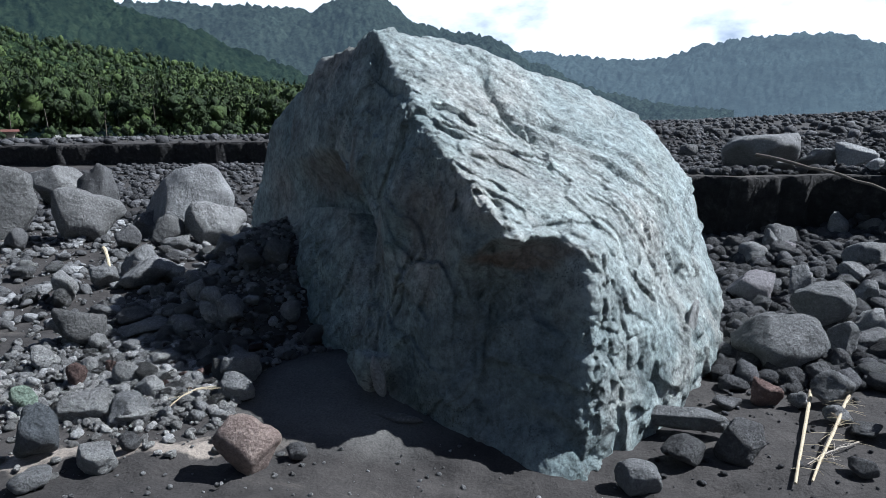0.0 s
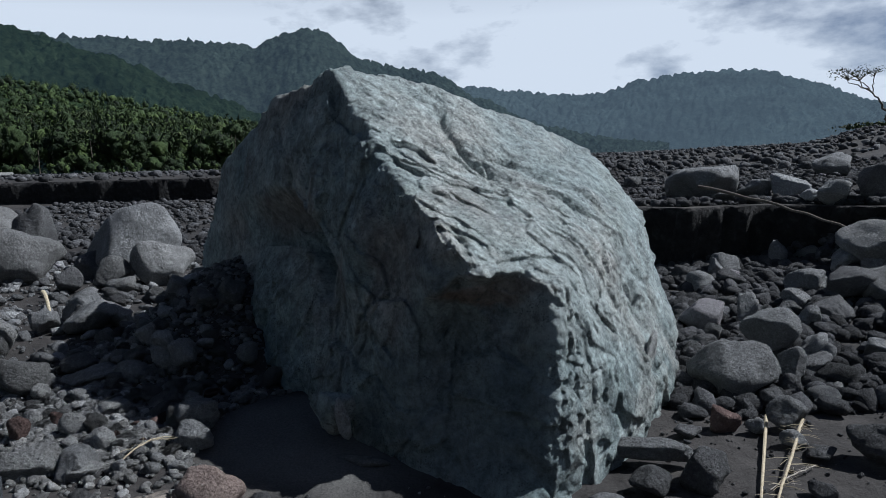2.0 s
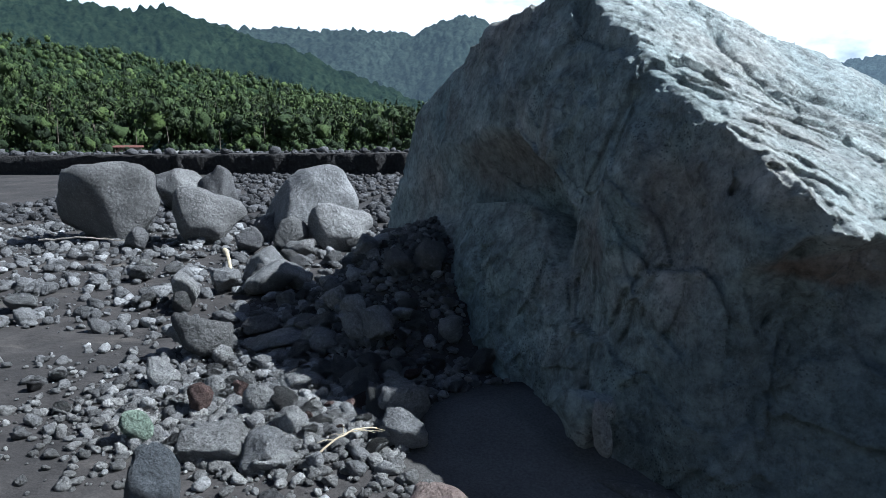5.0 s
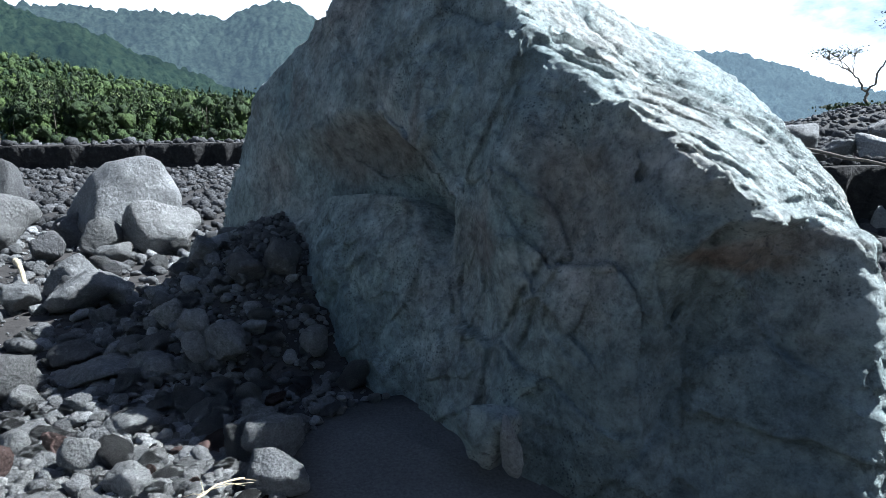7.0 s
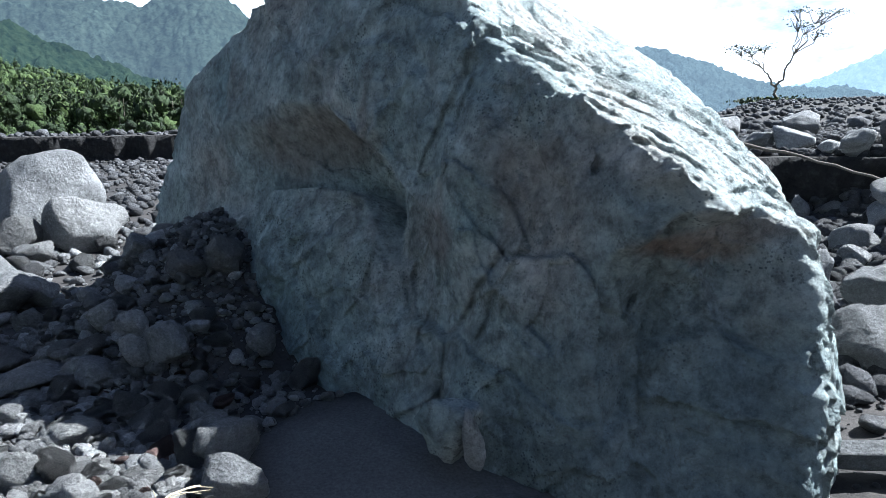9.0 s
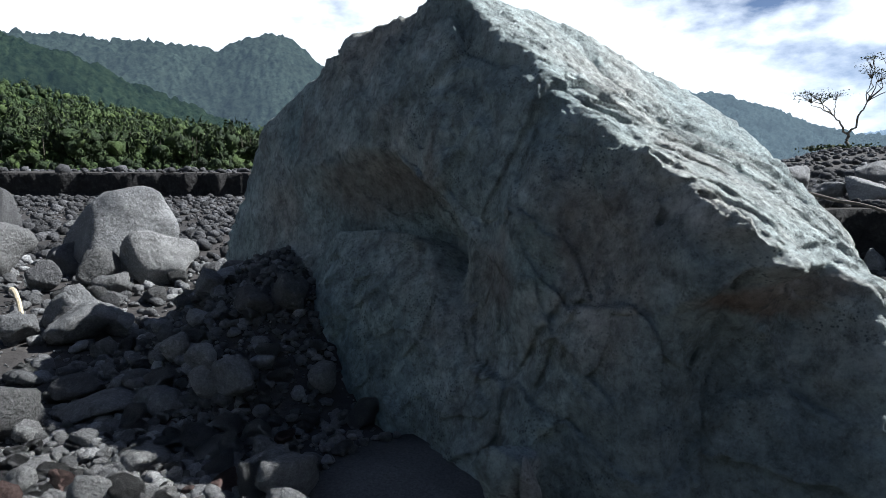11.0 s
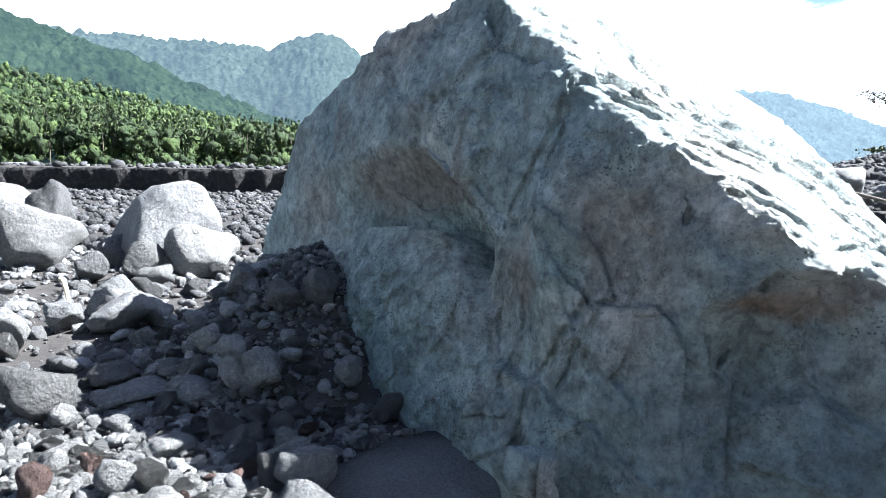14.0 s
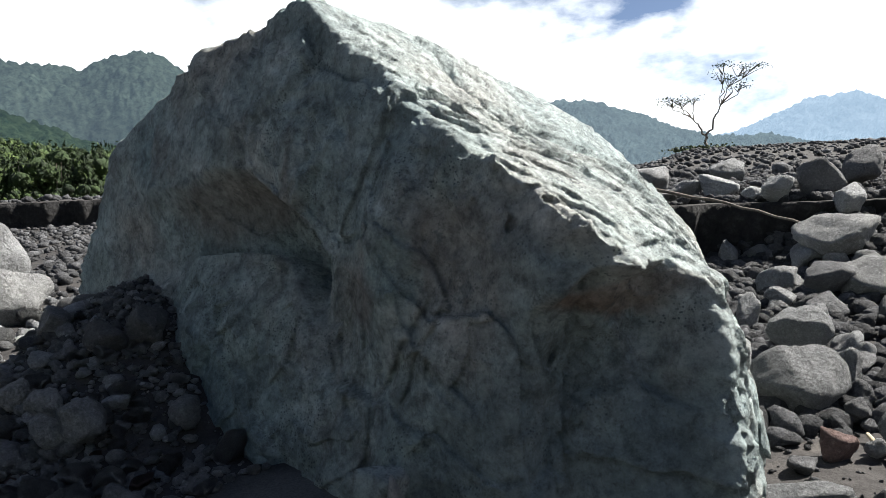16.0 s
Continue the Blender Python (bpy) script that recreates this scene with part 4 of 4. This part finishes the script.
def quads(centres, size, rng, flat=0.0):
    """Leaf clumps: one small bent quad at each centre."""
    k = len(centres)
    a = rng.normal(size=(k, 3))
    a[:, 2] *= 1 - flat
    a /= np.linalg.norm(a, axis=1)[:, None]
    b = np.cross(a, rng.normal(size=(k, 3)))
    b /= np.linalg.norm(b, axis=1)[:, None]
    s = (size * rng.uniform(0.6, 1.4, k))[:, None]
    v = np.stack([centres - a * s, centres + b * s * 0.6, centres + a * s, centres - b * s * 0.6], 1)
    return v.reshape(-1, 3)


def slope_place(rng, count, lo, hi, umin, umax, power=1.0):
    az = rng.uniform(lo, hi, count)
    u = umin + (umax - umin) * rng.uniform(0, 1, count) ** power
    el = np.interp(az, [a for a, e in SLOPE], [e for a, e in SLOPE])
    dist = 185 + 375 * u
    crest = 2.0 + 560 * np.tan(np.radians(el))
    return np.sin(np.radians(az)) * dist, np.cos(np.radians(az)) * dist, 1.5 + (crest - 1.5) * np.maximum(u, 0) ** 1.15


def crown_lobes(rng, lobes, leaves):
    """Leafy masses of a crown, roughly 1 wide and 1 high, and loose sprays round them."""
    bv, bf = ico(2)
    vs, fs = [], []
    for k in range(lobes):
        c = rng.normal(size=3) * np.array((0.24, 0.24, 0.22)) if lobes > 2 else rng.normal(size=3) * 0.14
        r = rng.uniform(0.16, 0.3) if lobes > 2 else rng.uniform(0.3, 0.42)
        q = bv * (1 + 0.75 * fbm(bv + rng.uniform(-9, 9, 3), 2.6, 3, 3))[:, None] * r * np.array((1.1, 1.1, 0.85)) + c
        fs.append(bf + len(vs) * len(bv))
        vs.append(q)
    body = np.concatenate(vs)
    pick = body[rng.randint(0, len(body), leaves)] * rng.uniform(0.95, 1.2, leaves)[:, None]
    return body * 0.78, np.concatenate(fs), quads(pick, 0.07, rng)


def forest(name, count, lo, hi, umin, umax, tall, leaf_mat, label, lobes, leaves, seed=1, power=1.0):
    rng = np.random.RandomState(seed)
    protos = [crown_lobes(rng, lobes, leaves) for _ in range(14)]
    x, y, z = slope_place(rng, count, lo, hi, umin, umax, power)
    vs, fs, n0 = [], [], 0
    for i in range(count):
        body, f, leaf = protos[i % 14]
        h = tall * (0.5 + 1.1 * rng.uniform() ** 2.0)
        w = h * rng.uniform(0.42, 0.75)
        c, sn = math.cos(i * 1.7), math.sin(i * 1.7)
        turn = np.array([[c, sn, 0], [-sn, c, 0], [0, 0, 1]])
        at = np.array((x[i], y[i], z[i] + h * 0.5))
        vs.append(np.concatenate([body, leaf]) @ turn * np.array((w, w, h * 0.85)) + at)
        k = np.arange(len(leaf)).reshape(-1, 4) + len(body)
        fs.append(np.concatenate([f, k[:, :3], k[:, [0, 2, 3]]]) + n0)
        n0 += len(body) + len(leaf)
    ob = new(name, mesh_of(name, np.concatenate(vs), np.concatenate(fs), leaf_mat))
    return tagged(ob, label, "forest", kind="stuff")


forest("forest_trees", 1700, -62, -6, 0.0, 0.4, 9.0, LEAF, "dense dark green broadleaf forest at the foot of the hill", 5, 210, 4, 1.2)
forest("forest_canopy", 4200, -62, -4, 0.15, 1.05, 7.0, LEAF, "green forest canopy climbing the hillside", 1, 40, 8)
forest("bank_shrubs", 420, -60, 12, -0.12, 0.02, 3.0, LEAF, "low green shrubs along the forest edge", 2, 40, 15)


def pale_trunks(count, seed):
    """Slim bare stems that show between the crowns."""
    rng = np.random.RandomState(seed)
    x, y, z = slope_place(rng, count, -60, -10, 0.0, 0.25, 1.0)
    vs, fs = [], []
    for i in range(count):
        h, r = rng.uniform(5, 10), rng.uniform(0.09, 0.16)
        lean = rng.normal(size=2) * 0.35
        for k in range(4):
            u = k / 3
            for a in range(5):
                vs.append((x[i] + lean[0] * u + r * (1 - 0.5 * u) * math.cos(a * 1.2566), y[i] - 2.5 + lean[1] * u + r * (1 - 0.5 * u) * math.sin(a * 1.2566), z[i] + h * u))
        for k in range(3):
            for a in range(5):
                b = i * 20 + k * 5
                fs.append((b + a, b + (a + 1) % 5, b + 5 + (a + 1) % 5, b + 5 + a))
    ob = new("tree_trunks", mesh_of("tree_trunks", np.array(vs), np.array(fs), BARK))
    return tagged(ob, "slim pale tree trunks at the forest edge", "trunks", kind="stuff")


pale_trunks(260, 19)


def palms(count, seed):
    rng = np.random.RandomState(seed)
    x, y, z = slope_place(rng, count, -60, -9, 0.0, 0.4, 1.2)
    vs = []
    for i in range(count):
        h = rng.uniform(6, 11)
        top = np.array((x[i], y[i], z[i] + h))
        for k in range(15):
            a = k * 2.4 + rng.uniform(-0.3, 0.3)
            up = rng.uniform(-0.2, 0.9)
            d = np.array((math.cos(a), math.sin(a), 0))
            side = np.array((-math.sin(a), math.cos(a), 0)) * 0.32
            L = rng.uniform(2.4, 3.6)
            p0, p1 = top, top + d * L * 0.5 + np.array((0, 0, up * 0.8))
            p2 = top + d * L + np.array((0, 0, up * 0.8 - 0.9))
            vs += [p0 - side * 0.3, p0 + side * 0.3, p1 + side, p1 - side, p1 - side, p1 + side, p2 + side * 0.2, p2 - side * 0.2]
    v = np.array(vs)
    ob = new("palm_grove", mesh_of("palm_grove", v, np.arange(len(v)).reshape(-1, 4), PALM, False))
    return tagged(ob, "coconut palms with grey-green fronds in the forest", "palms", kind="stuff")


palms(170, 12)


# ---- gravel and rubble ----
def scatter(name, spots, smin, smax, mat, label, base, seed, power=2.5):
    rng = np.random.RandomState(seed)
    protos = [rock_shape(base, 900 + k, 0.7, 0.06) for k in range(10)]
    x, y = spots(rng)
    keep = (~inside_boulder(x, y) | (np.hypot(x + 2.0, y - 7.6) < 0.75)) & (pool(x, y) < 0.3)
    x, y = x[keep], y[keep]
    z = ground_z(x, y)
    s = smin + (smax - smin) * rng.uniform(0, 1, len(x)) ** power
    vs, fs, n0 = [], [], 0
    for i in range(len(x)):
        p, f = protos[i % 10]
        a, b = rng.uniform(0, 6.28), rng.uniform(-0.5, 0.5)
        c, sn = math.cos(a), math.sin(a)
        p = p * np.array((1, rng.uniform(0.65, 1), rng.uniform(0.5, 0.85))) * (s[i] / 2)
        p = p @ np.array([[c, sn, 0], [-sn, c, 0], [0, 0, 1]]) @ np.array([[math.cos(b), 0, math.sin(b)], [0, 1, 0], [-math.sin(b), 0, math.cos(b)]])
        vs.append(p + np.array((x[i], y[i], z[i] + s[i] * 0.2)))
        fs.append(f + n0)
        n0 += len(p)
    ob = new(name, mesh_of(name, np.concatenate(vs), np.concatenate(fs), mat))
    return tagged(ob, label, "gravel", kind="stuff")


ICO2B = ico(2)
scatter("gravel_west", field(-2.8, 5.6, 1.6, 1.2, 2300), 0.02, 0.15, GRAVEL, "grey volcanic gravel and pebbles on sand", ICO2B, 1)
scatter("gravel_shore", field(-2.5, 4.85, 1.4, 0.8, 3200), 0.02, 0.11, PALEGRAVEL, "loose grey pebbles heaped on sand", ICO2B, 2)
scatter("gravel_heap", field(-2.2, 7.35, 1.4, 1.5, 4200), 0.015, 0.11, HEAPSTONE, "dark gravel heaped against the boulder", ICO2B, 3, 3)
scatter("gravel_bed_west", strip(-12, -2.5, 6.4, 13, 3600), 0.03, 0.26, HEAPSTONE, "dark stones over the bed", ICO2B, 4, 3)
scatter("gravel_bed_far", strip(-16, 0, 13, 29, 6500), 0.05, 0.34, RUBBLE, "dark rubble below the eroded bank", ico(1), 5, 3)
scatter("gravel_east", strip(2.4, 8.5, 5.8, 11.6, 3900), 0.04, 0.34, RUBBLE, "dark stones and gravel beside the boulder", ICO2B, 6, 1.9)
scatter("bank_clods", strip(2.6, 9.0, 10.4, 12.1, 1300), 0.06, 0.3, RUBBLE, "dark clods fallen from the eroded bank", ICO2B, 31, 2.0)
scatter("gravel_front_east", strip(1.2, 4.5, 3.5, 6, 420), 0.012, 0.07, RUBBLE, "scattered dark pebbles on sand", ICO2B, 7)
scatter("gravel_front", strip(-3.2, 1.2, 2.6, 4.6, 380), 0.01, 0.05, GRAVEL, "small pebbles scattered on sand", ICO2B, 8)
scatter("rubble_bank", strip(1, 24, 11, 30, 11000), 0.03, 0.26, RUBBLE, "dark rubble covering the raised bank", ico(1), 9, 3.0)
scatter("rubble_shelf", strip(3, 15, 10.5, 19, 4200), 0.04, 0.22, RUBBLE, "loose dark rubble along the bank edge", ICO2B, 21, 2.2)
scatter("rubble_rise", strip(8, 100, 22, 135, 7500), 0.15, 0.8, RUBBLE, "dark rubble on the rise around the tree", ico(1), 10, 2.2)
scatter("rubble_bank_west", strip(-70, 4, 29.5, 110, 2600), 0.12, 0.7, RUBBLE, "stones on the far bank before the forest", ico(1), 11, 2.5)


# ---- the lone tree on the rise ----
def tube(bm, pts, r0, r1, sides=7):
    """A tapered, bent round stem through the points."""
    rings = []
    for i, p in enumerate(pts):
        p = Vector(p)
        a = Vector(pts[min(i + 1, len(pts) - 1)]) - Vector(pts[max(i - 1, 0)])
        q = a.to_track_quat("Z", "Y")
        r = r0 + (r1 - r0) * i / (len(pts) - 1)
        rings.append([bm.verts.new(p + q @ Vector((r * math.cos(6.2832 * k / sides), r * math.sin(6.2832 * k / sides), 0))) for k in range(sides)])
    for a, b in zip(rings, rings[1:]):
        for k in range(sides):
            bm.faces.new((a[k], a[(k + 1) % sides], b[(k + 1) % sides], b[k]))
    bm.faces.new(rings[0][::-1])
    bm.faces.new(rings[-1])


def bent(a, b, rng, steps=6, sag=0.06):
    a, b = Vector(a), Vector(b)
    size = (b - a).length
    return [a.lerp(b, k / steps) + Vector(rng.normal(size=3)) * size * sag * math.sin(math.pi * k / steps) for k in range(steps + 1)]


def lone_tree(x, y, tall):
    rng = np.random.RandomState(77)
    z = float(ground_z(np.array([x]), np.array([y]))[0])
    root = tagged(new("tree"), "sparse forked tree with a thin flat crown on the rise", "tree")
    root.location = (x, y, z - 0.05)
    side = Vector((0.84, -0.55, 0))
    bm = bmesh.new()
    tube(bm, bent((0, 0, -0.1), (0.05, 0, 0.2 * tall), rng), 0.020 * tall, 0.016 * tall, 9)
    part("trunk", bm, BARK, root, "short grey trunk")
    tips = []
    fork = Vector((0.05, 0, 0.19 * tall))
    for ends in ((-0.13, 0.38, ((-0.3, 0.62), (-0.2, 0.56), (-0.36, 0.57), (-0.14, 0.62))), (0.16, 0.52, ((0.12, 0.84), (0.33, 0.92), (0.45, 0.9), (0.22, 0.98), (0.42, 0.7), (0.05, 0.78)))):
        bm = bmesh.new()
        elbow = side * ends[0] * tall + Vector((0, 0, ends[1] * tall))
        tube(bm, bent(fork, elbow, rng), 0.013 * tall, 0.007 * tall)
        for u, v in ends[2]:
            tip = side * u * tall + Vector((rng.normal() * 0.06 * tall, rng.normal() * 0.08 * tall, v * tall))
            tube(bm, bent(elbow, tip, rng), 0.007 * tall, 0.003 * tall, 5)
            for k in range(5):
                tw = tip + Vector((rng.normal(), rng.normal(), abs(rng.normal()) * 0.35)) * 0.07 * tall
                tube(bm, bent(elbow.lerp(tip, 0.75), tw, rng, 3), 0.005 * tall, 0.002 * tall, 4)
                tips.append(np.array(tw))
            tips.append(np.array(tip))
        part("limb", bm, BARK, root, "slender bare limb with twigs")
    pts = np.concatenate([t + rng.normal(size=(17, 3)) * np.array((0.05, 0.05, 0.012)) * tall for t in tips])
    v = quads(pts, 0.010 * tall, rng, 0.6)
    crown = new("crown", mesh_of("crown", v, np.arange(len(v)).reshape(-1, 4), PALM, False))
    crown.parent = root
    tagged(crown, "thin layered foliage with gaps")
    pts = rng.normal(size=(700, 3)) * np.array((3.2, 2.0, 0.25)) + np.array((0, 0, 0.5))
    v = quads(pts, 0.3, rng)
    grass = new("grass_tuft", mesh_of("grass_tuft", v + np.array((x, y, z)), np.arange(len(v)).reshape(-1, 4), PALM, False))
    tagged(grass, "yellow-green grass and weeds round the tree foot", "grass", kind="stuff")


lone_tree(73.1, 109.5, 15.5)


# ---- stalks and driftwood ----
def stalk(name, a, b, r, mat, label, fringe=0, curve=0.03, seed=1, straight=False):
    """A dry stalk from a to b, heights over the sand; fringe: the number of frayed leaflets."""
    rng = np.random.RandomState(seed)
    pts = []
    end_z = [float(ground_z(np.array([e[0]]), np.array([e[1]]))[0]) for e in (a, b)]
    for k in range(13):
        u = k / 12
        px, py = a[0] + (b[0] - a[0]) * u, a[1] + (b[1] - a[1]) * u
        pts.append((px, py, a[2] + (b[2] - a[2]) * u + (end_z[0] + (end_z[1] - end_z[0]) * u if straight else float(ground_z(np.array([px]), np.array([py]))[0])) + curve * math.sin(math.pi * u) + r * 0.3 * rng.normal()))
    ob = tagged(new(name), label, "stalk")
    bm = bmesh.new()
    tube(bm, pts, r, r * 0.6, 8)
    part("stem", bm, mat, ob)
    if fringe:
        bm = bmesh.new()
        for k in range(fringe):
            q = Vector(pts[rng.randint(1, 12)])
            d = Vector((rng.normal(), rng.normal() * 0.6, abs(rng.normal()) * 0.35)) * 0.09
            tube(bm, [q, q + d * 0.5, q + d + Vector((0, 0, -0.02))], 0.0025, 0.0012, 4)
        part("fibre", bm, mat, ob, "frayed dry fibres")
    return ob


stalk("bamboo_stalk", (3.12, 5.72, 0.05), (2.30, 4.12, 0.03), 0.016, DRYWOOD, "pale dry bamboo stalk lying on dark sand", 0, 0.0, 3)
stalk("palm_frond", (3.30, 5.45, 0.10), (2.42, 4.15, 0.02), 0.014, DRYWOOD, "dry brown palm frond rib with frayed leaflets", 70, 0.02, 4)
stalk("twig", (3.02, 4.75, 0.03), (2.48, 4.35, 0.02), 0.006, GREYWOOD, "thin dry twig on the sand", 12, 0.03, 5)
stalk("dead_branch", (5.1, 12.5, 0.32), (6.9, 10.15, 0.3), 0.03, BARK, "dark bare branch reaching down over the bank edge", 0, 0.08, 6, True)
stalk("driftwood", (-5.55, 9.55, 0.22), (-5.15, 9.0, 0.04), 0.035, DRYWOOD, "bleached crooked driftwood on gravel", 0, 0.1, 7)
stalk("driftwood", (-9.6, 10.6, 0.12), (-7.9, 10.7, 0.1), 0.015, GREYWOOD, "thin bleached stick on sand", 10, 0.06, 8)
stalk("twig", (-1.98, 4.35, 0.08), (-1.75, 4.62, 0.12), 0.006, DRYWOOD, "pale curled twig on pebbles", 8, 0.05, 9)


# ---- hut and roof sheet before the forest ----
def box(name, size, at, mat, parent, label="", tilt=(0, 0, 0)):
    bm = bmesh.new()
    bmesh.ops.create_cube(bm, size=1.0, matrix=pose(*at, *tilt) @ Matrix.Diagonal((*size, 1)))
    bmesh.ops.bevel(bm, geom=bm.edges[:], offset=min(size) * 0.12, segments=1, affect="EDGES")
    return part(name, bm, mat, parent, label)


RUST = stone_material("rusty_sheet", (0.08, 0.035, 0.028), (0.13, 0.06, 0.05), (0.16, 0.09, 0.07))
SHEET = stone_material("pale_sheet", (0.25, 0.25, 0.24), (0.34, 0.34, 0.33), (0.4, 0.4, 0.4))


def hut(bearing, dist, w, roof_mat, label, low):
    x, y = math.sin(radians(bearing)) * dist, math.cos(radians(bearing)) * dist
    z = float(ground_z(np.array([x]), np.array([y]))[0])
    ob = tagged(new("hut"), label, "hut")
    ob.matrix_world = pose(x, y, z, 0, 0, -bearing)
    h = 0.35 if low else 1.7
    if not low:
        box("wall", (w * 0.85, 0.12, h), (0, 1.0, h / 2), GREYWOOD, ob, "weathered plank back wall")
    for sx in (-1, 1):
        for sy in (-1, 1):
            box("post", (0.12, 0.12, h), (sx * w * 0.42, sy * 1.0, h / 2), GREYWOOD, ob)
    box("roof", (w, 1.7, 0.06), (0, -0.72, h + 0.12), roof_mat, ob, "", (18, 0, 0))
    box("roof", (w, 1.7, 0.06), (0, 0.85, h + 0.12), roof_mat, ob, "", (-18, 0, 0))


hut(-37.2, 172, 6.5, RUST, "small open hut with a rusty red roof", False)
hut(-33.0, 155, 7.0, SHEET, "low shelter with a pale sheet roof on the bank", True)
